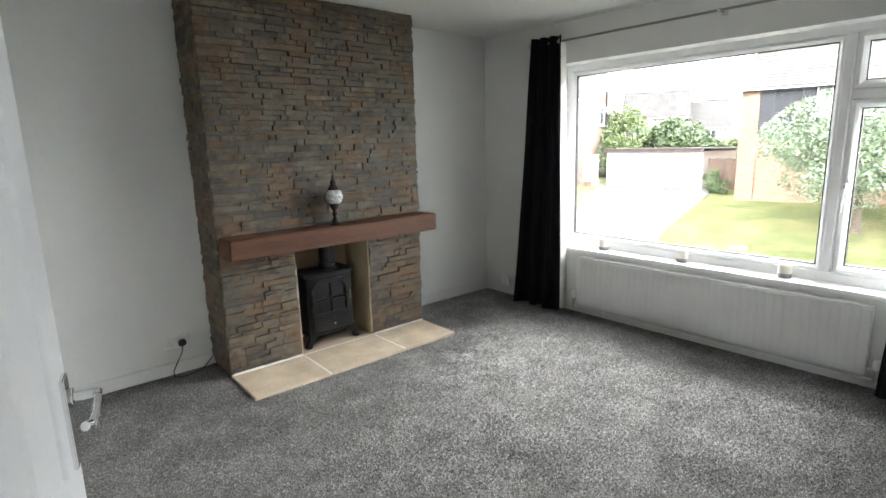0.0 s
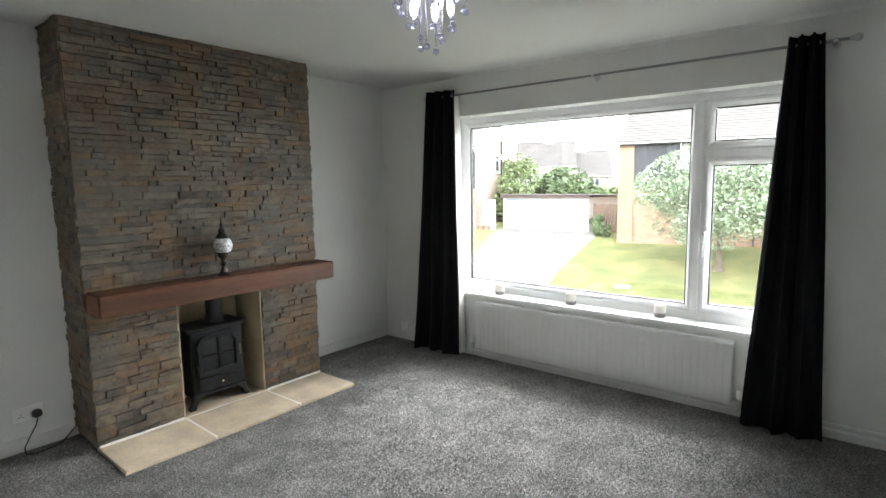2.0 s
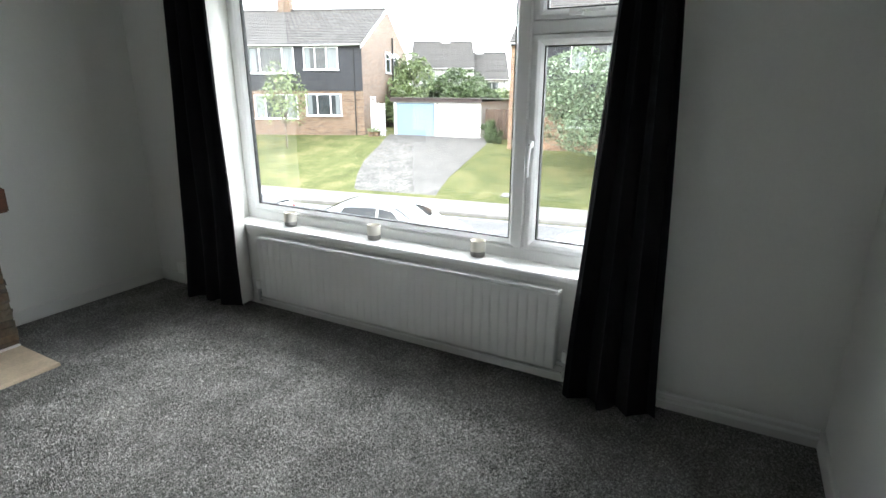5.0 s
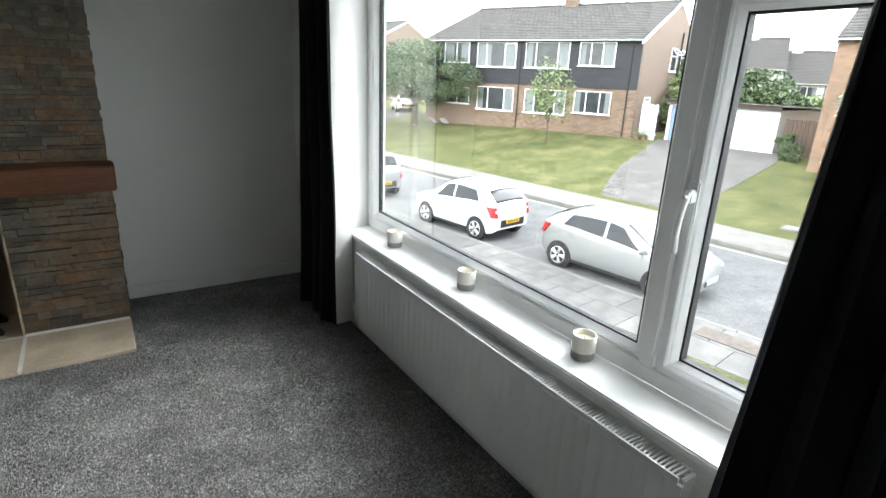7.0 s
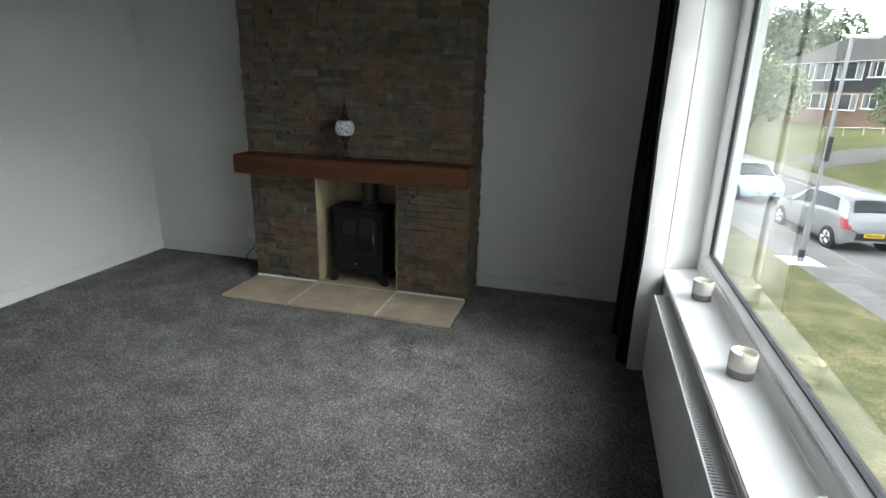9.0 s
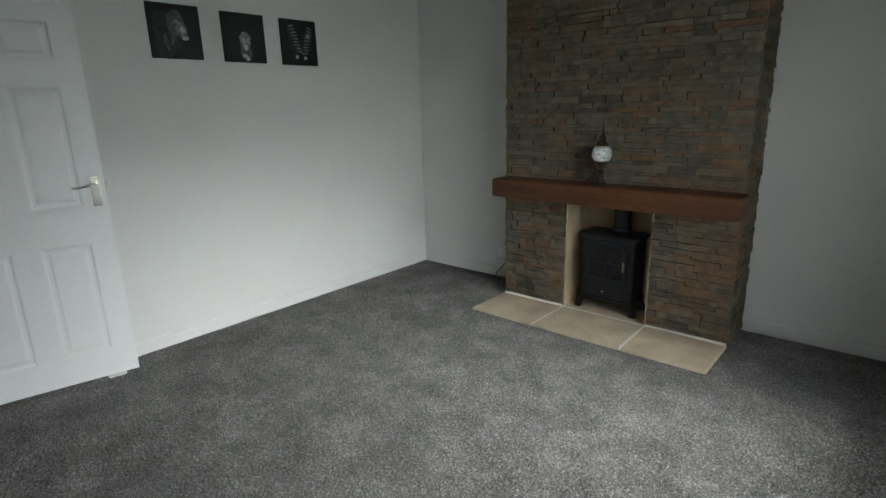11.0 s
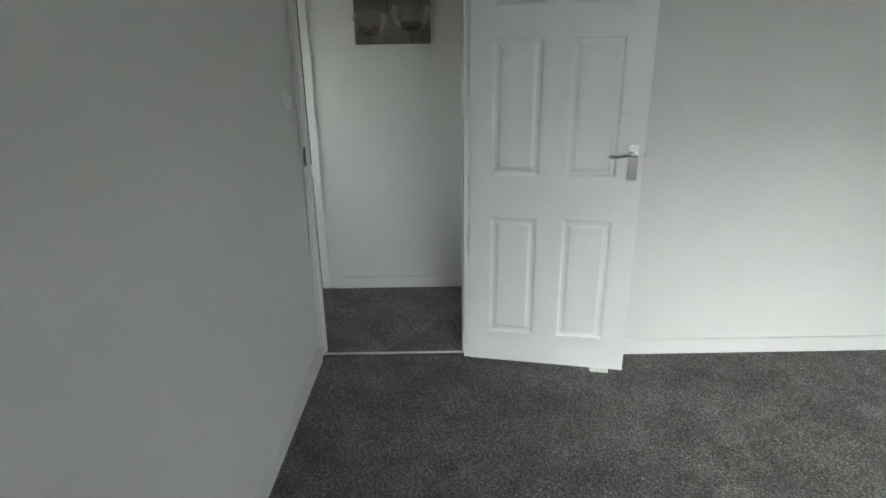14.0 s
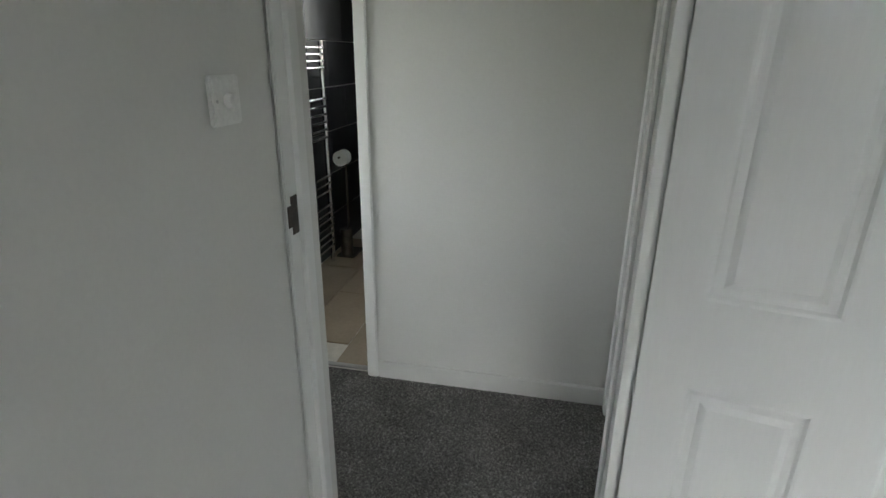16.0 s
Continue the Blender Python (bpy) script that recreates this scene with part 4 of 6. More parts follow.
for y0 in (-0.004, L + 0.004):
    s = -1 if y0 < 0 else 1
    bm = bmesh.new()
    cyl(bm, (0.035, y0, 0.03), (0.035, y0 + 0.045 * s, 0.03), 0.011)
    cyl(bm, (0.035, y0 + 0.045 * s, -0.05), (0.035, y0 + 0.045 * s, 0.05), 0.012)
    part("valve", bm, STEEL, rad, "steel radiator valve", 50)
    turned("valve_head", PLASTICW, rad, [(0, 0.04), (0.019, 0.04), (0.021, 0.05), (0.021, 0.085), (0.017, 0.095), (0, 0.097)], (0.035, y0 + 0.045 * s, 0), label="white plastic valve head")
for y0 in (0.3, L - 0.34):
    boxes("wall_bracket", RADW, rad, (0.062, 0.077, y0, y0 + 0.04, 0.05, H - 0.05))
hp = thing("heating_pipes", pose(0, 0, 0), "two white painted heating pipes along the skirting", "pipe")
rod("pipe", GLOSS, hp, [(E - 0.03, S + 0.02, 0.058), (E - 0.03, R0 - 0.05, 0.058)], 0.0085)
rod("pipe", GLOSS, hp, [(E - 0.03, S + 0.02, 0.095), (E - 0.03, 0.66, 0.095), (E - 0.042, R0 - 0.05, 0.04)], 0.0085)
rod("pipe", GLOSS, hp, [(E - 0.03, R0 - 0.03, 0.058), (E - 0.03, R1 + 0.05, 0.058)], 0.0085)

for y in (2.613, 1.948, 1.268):
    cd = thing("candle_pot", pose(4.108, y, RB + 0.0265, 0, 0, 40 * y), "cream stoneware candle pot with an unglazed grey foot", "candle", "candle pots on the sill")
    turned("pot", CERAMIC, cd, [(0.0395, 0.028), (0.04, 0.03), (0.0405, 0.082), (0.0395, 0.086), (0.037, 0.086), (0.036, 0.083), (0.036, 0.066)], n=32)
    turned("foot", CERAMICG, cd, [(0, 0), (0.036, 0), (0.039, 0.004), (0.0396, 0.0285)], n=32, label="unglazed grey lower third")
    turned("wax", WAX, cd, [(0.0362, 0.067), (0, 0.0665)], n=24, label="pale candle wax")
    rod("wick", TRIMDARK, cd, [(0, 0, 0.066), (0.001, 0.001, 0.076)], 0.0012, 6, "dark wick")


# ---- walls' small fittings ----
def face_plate(name, m, w, label, category):
    t = thing(name, m, label, category)
    bm = bmesh.new()
    bx(bm, -w / 2, w / 2, -0.011, 0.0, -0.043, 0.043)
    bev(bm, 0.003, 2)
    part("plate", bm, PLASTICW, t, smooth=35)
    return t


sock = face_plate("wall_socket", pose(1.045, N, 0.222), 0.146, "white double wall socket with a black plug in it", "socket")
for x in (-0.036, 0.036):
    boxes("rocker", PLASTICW, sock, (x - 0.008, x + 0.008, -0.014, -0.011, 0.012, 0.03), bevel=0.001)
    boxes("pin_hole", PLASTICB, sock, (x - 0.012, x - 0.006, -0.0115, -0.0108, -0.016, -0.012), (x + 0.006, x + 0.012, -0.0115, -0.0108, -0.016, -0.012), (x - 0.002, x + 0.002, -0.0115, -0.0108, -0.005, 0.004))
plug = thing("power_plug", pose(1.083, N - 0.0115, 0.212), "black power plug with its cable trailing to the carpet", "plug")
bm = bmesh.new()
prism(bm, [(-0.022, -0.02), (0.022, -0.02), (0.026, 0.005), (0.018, 0.025), (-0.018, 0.025), (-0.026, 0.005)], -0.03, 0.0, "y")
bev(bm, 0.006, 2)
part("body", bm, PLASTICB, plug, smooth=40)
bm = bmesh.new()
pts = [(0, -0.02, -0.02), (-0.012, -0.03, -0.06), (-0.05, -0.05, -0.11), (-0.085, -0.07, -0.16), (-0.085, -0.085, -0.195), (-0.045, -0.09, -0.205), (0.03, -0.08, -0.205), (0.1, -0.05, -0.205), (0.15, -0.022, -0.175), (0.185, -0.008, -0.15)]
tube(bm, pts, 0.0035, 8)
part("cable", bm, PLASTICB, plug, smooth=60)
s2 = face_plate("wall_socket", pose(E, 3.63, 0.13, 0, 0, -90), 0.086, "white single surface wall socket near the corner", "socket")
boxes("back_box", PLASTICW, s2, (-0.041, 0.041, -0.03, -0.0112, -0.041, 0.041), bevel=0.002)
sw = face_plate("dimmer_switch", pose(0.293, S, 1.346, 0, 0, 180), 0.086, "white dimmer light switch with a round knob", "light switch")
bm = bmesh.new()
cyl(bm, (0.0, -0.011, 0.0), (0.0, -0.028, 0.0), 0.013, n=24)
bev(bm, 0.002)
part("knob", bm, PLASTICW, sw, "round white dimmer knob", 40)
for x in (-0.03, 0.03):
    rod("screw", STEEL, sw, [(x, -0.01, 0), (x, -0.0118, 0)], 0.003)

# ---- the living-room door ----
A, B = Vector((0.131, 0.438)), Vector((0.288, 1.201))
ang = math.degrees(math.atan2(B.y - A.y, B.x - A.x))
leaf = thing("door_1", pose(A.x, A.y, 0.01, 0, 0, ang), "white moulded six-panel door standing wide open", "door", kind="structure")
DW, DT, DZ = 0.777, 0.038, 1.983
bm = bmesh.new()
cols, rows = ((0.1, 0.325), (0.44, 0.668)), ((0.16, 0.775), (0.975, 1.578), (1.705, 1.885))
ys = sorted({0, DW, *[c for p in cols for c in p]})
zs = sorted({0, DZ, *[c for p in rows for c in p]})
for side in (0, 1):
    yy = DT if side else 0.0
    into = -1 if side else 1
    for i in range(len(ys) - 1):
        for j in range(len(zs) - 1):
            u0, u1, z0, z1 = ys[i], ys[i + 1], zs[j], zs[j + 1]
            if (u0, u1) in cols and (z0, z1) in rows:
                last = [bm.verts.new((u, yy, z)) for u, z in ((u0, z0), (u1, z0), (u1, z1), (u0, z1))]
                for inset, d in ((0.006, 0.0015), (0.012, 0.0065), (0.017, 0.0078), (0.028, 0.0078), (0.042, 0.0018)):
                    nxt = [bm.verts.new((u, yy + into * d, z)) for u, z in ((u0 + inset, z0 + inset), (u1 - inset, z0 + inset), (u1 - inset, z1 - inset), (u0 + inset, z1 - inset))]
                    for k in range(4):
                        bm.faces.new((last[k], last[(k + 1) % 4], nxt[(k + 1) % 4], nxt[k]))
                    last = nxt
                bm.faces.new(last)
            else:
                bm.faces.new([bm.verts.new((u, yy, z)) for u, z in ((u0, z0), (u1, z0), (u1, z1), (u0, z1))])
for f in (((0, 0, 0), (DW, 0, 0), (DW, DT, 0), (0, DT, 0)), ((0, 0, DZ), (DW, 0, DZ), (DW, DT, DZ), (0, DT, DZ)), ((0, 0, 0), (0, DT, 0), (0, DT, DZ), (0, 0, DZ)), ((DW, 0, 0), (DW, DT, 0), (DW, DT, DZ), (DW, 0, DZ))):
    bm.faces.new([bm.verts.new(p) for p in f])
bmesh.ops.remove_doubles(bm, verts=bm.verts, dist=0.0002)
part("door_leaf", bm, DOORW, leaf, smooth=12)
for side, sg in ((0.0, -1), (DT, 1)):
    bm = bmesh.new()
    bx(bm, 0.71, 0.752, min(side, side + 0.007 * sg), max(side, side + 0.007 * sg), 0.968, 1.124)
    bev(bm, 0.002)
    pl = part("handle_plate", bm, CHROME, leaf, "polished chrome lever plate", 35)
    bm = bmesh.new()
    cyl(bm, (0.74, side + 0.006 * sg, 1.082), (0.74, side + 0.045 * sg, 1.082), 0.009)
    cyl(bm, (0.74, side + 0.006 * sg, 1.082), (0.74, side + 0.012 * sg, 1.082), 0.016)
    tube(bm, [(0.743, side + 0.045 * sg, 1.082), (0.708, side + 0.048 * sg, 1.087), (0.668, side + 0.046 * sg, 1.077), (0.64, side + 0.042 * sg, 1.073), (0.628, side + 0.036 * sg, 1.077)], 0.0075, 10)
    part("lever", bm, CHROME, pl, "polished chrome curved lever", 60)
boxes("latch", STEEL, leaf, (DW, DW + 0.0025, 0.008, 0.03, 1.01, 1.15), (DW + 0.0025, DW + 0.01, 0.012, 0.026, 1.07, 1.095), label="brushed steel latch")
for z in (0.22, 0.95, 1.72):
    rod("hinge", STEEL, leaf, [(-0.004, DT + 0.002, z), (-0.004, DT + 0.002, z + 0.09)], 0.006)
ws = thing("door_wedge", pose(A.x, A.y, 0, 0, 0, ang), "folded white card wedged under the open door", "door wedge")
boxes("card", PAPER, ws, (0.62, 0.71, -0.028, 0.05, 0.0005, 0.009), bevel=0.002)

# ---- pictures ----
rng = random.Random(21)


def blob(bm, cy, cz, ry, rz, x, turn=0.0, n=18, rough=0.12):
    """A flat printed patch, with an uneven rim."""
    c, s = math.cos(turn), math.sin(turn)
    vs = []
    for k in range(n):
        t = 2 * math.pi * k / n
        q = 1 + rng.uniform(-rough, rough)
        a, b = ry * q * math.cos(t), rz * q * math.sin(t)
        vs.append(bm.verts.new((x, cy + a * c - b * s, cz + a * s + b * c)))
    bm.faces.new(vs)


def print_of(name, canvas, layers):
    for k, (material, spots) in enumerate(layers):
        for q, (cy, cz, ry, rz, t) in enumerate(spots):
            bm = bmesh.new()
            blob(bm, cy, cz, ry, rz, 0.0206 + 0.0006 * k + 0.00004 * q, t)
            part(name, bm, material, canvas)


def canvas_print(y0, y1, z0, z1, label, layers):
    c = thing("canvas_print", pose(W, y0, z0), label, "picture", "three black canvases")
    boxes("canvas", CANVASB, c, (0.001, 0.02, 0, y1 - y0, 0, z1 - z0), bevel=0.002)
    print_of("printed_patch", c, layers)
    return c


canvas_print(1.618, 1.921, 1.76, 2.066, "square black canvas print with a soft grey patch off centre", [
    (INK[0], [(0.11, 0.15, 0.09, 0.12, 0.3), (0.08, 0.07, 0.06, 0.07, 0.2)]), (INK[1], [(0.16, 0.19, 0.055, 0.07, 0.2), (0.15, 0.25, 0.04, 0.02, 0.3), (0.09, 0.09, 0.012, 0.05, 0.2), (0.13, 0.12, 0.012, 0.05, -0.2)]),
    (INK[2], [(0.185, 0.16, 0.03, 0.045, 0.5), (0.16, 0.21, 0.02, 0.012, 0.2)]), (INK[3], [(0.205, 0.118, 0.022, 0.012, 0.2), (0.19, 0.165, 0.012, 0.02, 0.6)])])
canvas_print(2.062, 2.359, 1.757, 2.06, "square black canvas print with a slim speckled grey patch", [
    (INK[1], [(0.15, 0.062, 0.042, 0.054, 0)]), (INK[2], [(0.15, 0.13, 0.04, 0.045, 0), (0.15, 0.17, 0.028, 0.02, 0), (0.12, 0.155, 0.01, 0.012, 0), (0.18, 0.155, 0.01, 0.012, 0)]),
    (INK[3], [(0.135, 0.135, 0.01, 0.02, 0.3), (0.168, 0.135, 0.01, 0.02, -0.3), (0.15, 0.09, 0.015, 0.018, 0), (0.14, 0.04, 0.02, 0.012, 0), (0.16, 0.022, 0.015, 0.01, 0)])])
canvas_print(2.487, 2.78, 1.754, 2.058, "square black canvas print with two streaked grey bands", [
    (INK[0], [(0.1, 0.16, 0.04, 0.1, 0.2), (0.21, 0.16, 0.04, 0.1, -0.2)]),
    (INK[2], [(0.08 + 0.008 * k, 0.26 - 0.021 * k, 0.026, 0.005, 0.3 - 0.06 * k) for k in range(9)] + [(0.235 - 0.006 * k, 0.25 - 0.021 * k, 0.026, 0.005, -0.3 + 0.06 * k) for k in range(9)]), (INK[3], [(0.115, 0.055, 0.014, 0.012, 0), (0.185, 0.05, 0.014, 0.012, 0), (0.22, 0.2, 0.012, 0.009, 0)])])

fl = thing("flower_canvas", pose(HX, -0.207, 1.616), "square taupe canvas print of pale open tulips", "picture")
boxes("canvas", CANVASF, fl, (0.001, 0.02, 0, 0.461, 0, 0.46), bevel=0.003)
petals = {0: [], 1: [], 2: [], 3: []}
# each bloom: pale outer petals, a taupe inner cup, a dark base and a thin stem
for cy, cz, s in ((0.2, 0.335, 1.3), (0.085, 0.105, 1.1), (0.345, 0.135, 1.1), (0.375, 0.43, 0.62)):
    petals[0] += [(cy + 0.062 * k * s, cz + 0.012 * s, 0.034 * s, 0.066 * s, -0.55 * k) for k in (-1, 1)]
    petals[1] += [(cy + 0.03 * k * s, cz + 0.022 * s, 0.042 * s, 0.062 * s, -0.22 * k) for k in (-1, 1)]
    petals[0] += [(cy - 0.004, cz + 0.012 * s, 0.028 * s, 0.058 * s, 0.05)]
    petals[2] += [(cy + 0.026 * k * s, cz - 0.03 * s, 0.036 * s, 0.026 * s, 0.45 * k) for k in (-1, 1)]
    petals[3] += [(cy, cz - 0.042 * s, 0.028 * s, 0.013 * s, 0), (cy + 0.004, cz - 0.085 * s, 0.0035, 0.04 * s, 0.05)]
for k in petals:
    petals[k] = [(min(max(a, c + 0.004), 0.457 - c), min(max(b, min(d, 0.1)), 0.456 - min(d, 0.1)), c, d, t) for a, b, c, d, t in petals[k]]
print_of("printed_petal", fl, [(PETAL[k], [(a, min(max(b, d), 0.458 - d), c, d, t) for a, b, c, d, t in petals[k]]) for k in petals])

# ---- chandelier ----
ch = thing("crystal_chandelier", pose(2.083, 1.65, TOP), "round chrome ceiling light with hanging crystal strands, lit", "chandelier")
turned("ceiling_plate", CHROME, ch, [(0, 0), (0.165, 0), (0.168, -0.006), (0.165, -0.03), (0.158, -0.034), (0, -0.034)], n=40)
rng = random.Random(6)
for k in range(22):
    ring_r = (0.15, 0.1, 0.05)[0 if k < 11 else (1 if k < 18 else 2)]
    a = 2 * math.pi * (k / (11 if k < 11 else 7 if k < 18 else 4)) + 0.3 * (k // 11)
    x, y = ring_r * math.cos(a), ring_r * math.sin(a)
    drop = (0.2, 0.27, 0.335)[0 if k < 11 else (1 if k < 18 else 2)] + rng.uniform(-0.035, 0.02)
    bm = bmesh.new()
    z = -0.034
    while z > -drop + 0.022:
        bmesh.ops.create_icosphere(bm, subdivisions=1, radius=0.0062, matrix=Matrix.Translation((x, y, z - 0.007)) @ pose(0, 0, 0, 0, 0, 40 * k))
        z -= 0.0145
    st = part("bead_strand", bm, CRYSTAL, ch, "strand of small clear violet-tinted beads")
    bm = bmesh.new()
    bmesh.ops.create_icosphere(bm, subdivisions=2, radius=0.0142, matrix=Matrix.Translation((x, y, -drop)))
    part("crystal_ball", bm, CRYSTAL, st, "clear faceted crystal ball")
LED = mat("blue_led", (0.1, 0.12, 0.6), 0.3)
LED.node_tree.nodes["Principled BSDF"].inputs["Emission Color"].default_value = (0.12, 0.16, 1.0, 1)
LED.node_tree.nodes["Principled BSDF"].inputs["Emission Strength"].default_value = 2.0
for k in range(6):
    a = 2 * math.pi * k / 6
    rod("blue_led", LED, ch, [(0.12 * math.cos(a), 0.12 * math.sin(a), -0.033), (0.12 * math.cos(a), 0.12 * math.sin(a), -0.042)], 0.012, label="small lit blue diode")
for k in range(5):
    a = 2 * math.pi * k / 5 + 0.5
    x, y = (0.085 * math.cos(a), 0.085 * math.sin(a))
    turned("lamp_holder", CHROME, ch, [(0, -0.034), (0.014, -0.034), (0.014, -0.13), (0.008, -0.135)], (x, y, 0), 14)
    turned("bulb", BULB, ch, [(0.008, -0.135), (0.015, -0.145), (0.0165, -0.165), (0.014, -0.188), (0.006, -0.205), (0, -0.208)], (x, y, 0), 14, "lit white candle bulb")


# ---- carpet pile: leaning tufts, brushed this way and that ----
def pile(name, parent, areas, spacing, keep, seed):
    """Small three-sided tufts, joined, whose lean drifts over the floor."""
    g = np.random.default_rng(seed)
    pts = []
    for x0, x1, y0, y1 in areas:
        xs, ys = np.meshgrid(np.arange(x0, x1, spacing), np.arange(y0, y1, spacing))
        pts.append(np.stack([xs.ravel(), ys.ravel()], 1))
    p = np.concatenate(pts)
    p = p + g.uniform(-0.5, 0.5, p.shape) * spacing
    p = p[keep(p[:, 0], p[:, 1])]
    n = len(p)
    drift = np.sin(p[:, 0] * 5.1 + 2.3 * np.sin(p[:, 1] * 3.7)) + np.sin(p[:, 1] * 6.3 + 1.9 * np.sin(p[:, 0] * 4.1 + 1)) + 1.2 * np.sin(p[:, 0] * 19 + p[:, 1] * 13 + 2 * np.sin(p[:, 1] * 11 + p[:, 0] * 7))
    a = drift * 0.45 + g.uniform(-2.1, 2.1, n)
    lean = g.uniform(0.002, 0.007, n)
    h = g.uniform(0.004, 0.0075, n)
    r = spacing * g.uniform(0.45, 0.75, n)
    spin = g.uniform(0, 6.28, n)
    co = np.empty((n, 4, 3))
    for k in range(3):
        t = spin + k * 2.0944
        co[:, k, 0], co[:, k, 1], co[:, k, 2] = p[:, 0] + r * np.cos(t), p[:, 1] + r * np.sin(t), 0.0005
    co[:, 3, 0], co[:, 3, 1], co[:, 3, 2] = p[:, 0] + lean * np.cos(a), p[:, 1] + lean * np.sin(a), h
    base = np.arange(n)[:, None] * 4
    tri = np.concatenate([base + np.array([[0, 1, 3]]), base + np.array([[1, 2, 3]]), base + np.array([[2, 0, 3]])], 1).reshape(-1)
    me = bpy.data.meshes.new(name)
    me.vertices.add(n * 4), me.loops.add(n * 9), me.polygons.add(n * 3)
    me.vertices.foreach_set("co", co.reshape(-1))
    me.loops.foreach_set("vertex_index", tri.astype(np.int32))
    me.polygons.foreach_set("loop_start", np.arange(0, n * 9, 3, dtype=np.int32))
    me.update(calc_edges=True)
    me.materials.append(PILE)
    ob = new(name, me)
    ob.parent = parent
    return tagged(ob, kind="stuff")


pile("pile", bpy.data.objects["floor"], [(W + 0.005, E - 0.018, S + 0.022, N - 0.018)], 0.0056, lambda x, y: ~((x > 1.262) & (x < 2.885) & (y > 3.116)), 1)
pile("pile", bpy.data.objects["floor_hall"], [(HX + 0.005, W - 0.06, -1.2, HN - 0.01)], 0.0066, lambda x, y: (y > DS + 0.01) & (y < DN - 0.01) | (x < W - 0.12), 2)

# ---- outdoors: street frame ----
KQ, RD, RN_ = Vector((12.05, 8.0)), Vector((-0.148, 0.989)), Vector((0.989, 0.148))
STREET = math.degrees(math.atan2(RD.y, RD.x))


def at_street(q, s):
    p = KQ + RN_ * q + RD * s
    return p.x, p.y


def ground_z(q):
    for (a, za), (b, zb) in zip(PROFILE, PROFILE[1:]):
        if q <= b:
            return za + (zb - za) * (q - a) / (b - a)
    return PROFILE[-1][1]


PROFILE = [(-400, -2.75), (-2.02, -2.75), (-2.0, -2.8), (-0.34, -2.8), (-0.3, -2.92), (5.5, -2.92), (5.54, -2.8), (7.44, -2.8), (7.46, -2.74), (16.0, -1.45), (20.0, -1.3), (60, -1.2), (420, -1.0)]


def sheet(name, material, edges_q, s_steps, lift, label, category, left=None, right=None):
    """A strip of the street laid over the ground's profile."""
    bm = bmesh.new()
    rows = []
    for q in edges_q:
        a, b = (left(q), right(q)) if left else (s_steps[0], s_steps[-1])
        row = []
        for t in s_steps:
            f = (t - s_steps[0]) / (s_steps[-1] - s_steps[0])
            x, y = at_street(q, a + (b - a) * f)
            row.append(bm.verts.new((x, y, (lift if isinstance(lift, float) and lift < -1 else ground_z(q) + lift))))
        rows.append(row)
    for r0, r1 in zip(rows, rows[1:]):
        for i in range(len(s_steps) - 1):
            bm.faces.new((r0[i], r0[i + 1], r1[i + 1], r1[i]))
    return tagged(part(name, bm, material), label, category, kind="structure")


LONG = [-420, -60, -30, -15, 0, 15, 30, 45, 70, 120, 420]
sheet("ground", GRASS, [p[0] for p in PROFILE], LONG, 0.0, "sunburnt green lawn rising from the street to the houses", "lawn")
sheet("ground_verge", VERGE, [-7.2, -5, -3, -2.03], LONG[1:-1], 0.004, "dry grass verge with brown patches below the window", "verge")
sheet("road", ROAD, [-0.31, 2.6, 5.51], LONG, -2.85, "worn pale grey asphalt street", "road")
sheet("pavement_far", FOOTPATH, [5.66, 6.6, 7.5], LONG, -2.735, "asphalt footpath on the far side of the street", "pavement")
DRV = [7.4, 8.0, 9.0, 10.0, 11.8, 13.5, 15.3, 16.0, 17.0, 18.3]


def lerp(table):
    def f(q):
        for (a, va), (b, vb) in zip(table, table[1:]):
            if q <= b:
                return va + (vb - va) * (q - a) / (b - a)
        return table[-1][1]
    return f


sheet("driveway", DRIVE, DRV, [0, 1, 2, 3], 0.014, "old weathered concrete driveway up to the garages", "driveway", lerp([(7.4, 1.0), (8.0, 1.15), (10, 1.38), (15.7, 1.35), (18.3, 1.6)]), lerp([(7.4, 4.1), (8.04, 4.9), (10, 5.75), (11.8, 6.4), (15.3, 7.15), (18.3, 8.1)]))
sheet("driveway_neighbour", DRIVE, [7.4, 9, 12, 16, 18, 26], [0, 1, 2], 0.014, "pale concrete drive beside the far block", "driveway", lerp([(7.4, 26), (18, 27.5), (26, 27.5)]), lerp([(7.4, 31), (18, 31.5), (26, 31.5)]))


def row_of_stones(name, parent, material, w, d, h, places):
    bm = bmesh.new()
    bx(bm, -d / 2, d / 2, -w / 2 + 0.004, w / 2 - 0.004, 0, h)
    bev(bm, 0.01, 1)
    me = part(name, bm, material, parent)
    first = True
    for q, s, z in places:
        ob = me if first else new(name, me.data)
        first = False
        ob.parent = parent
        x, y = at_street(q, s)
        ob.matrix_basis = pose(x, y, z, 0, 0, STREET - 90)


kn = thing("kerb_near", pose(0, 0, 0), "worn concrete kerb stones along the parked cars", "kerb", kind="structure")
row_of_stones("kerb_stone", kn, KERB, 0.915, 0.125, 0.2, [(-0.37, -24 + 0.915 * k, -2.945) for k in range(62)])
kf = thing("kerb_far", pose(0, 0, 0), "worn concrete kerb stones on the far side", "kerb", kind="structure")
row_of_stones("kerb_stone", kf, KERB, 0.915, 0.125, 0.2, [(5.59, -24 + 0.915 * k, -2.935) for k in range(66)])
ln = thing("road_line", pose(0, 0, 0), "thin faded line painted along the far kerb", "road marking", kind="structure")
bm = bmesh.new()
a, b, c, d = [Vector((*at_street(q, s), -2.846)) for q, s in ((5.2, -24), (5.28, -24), (5.28, 36), (5.2, 36))]
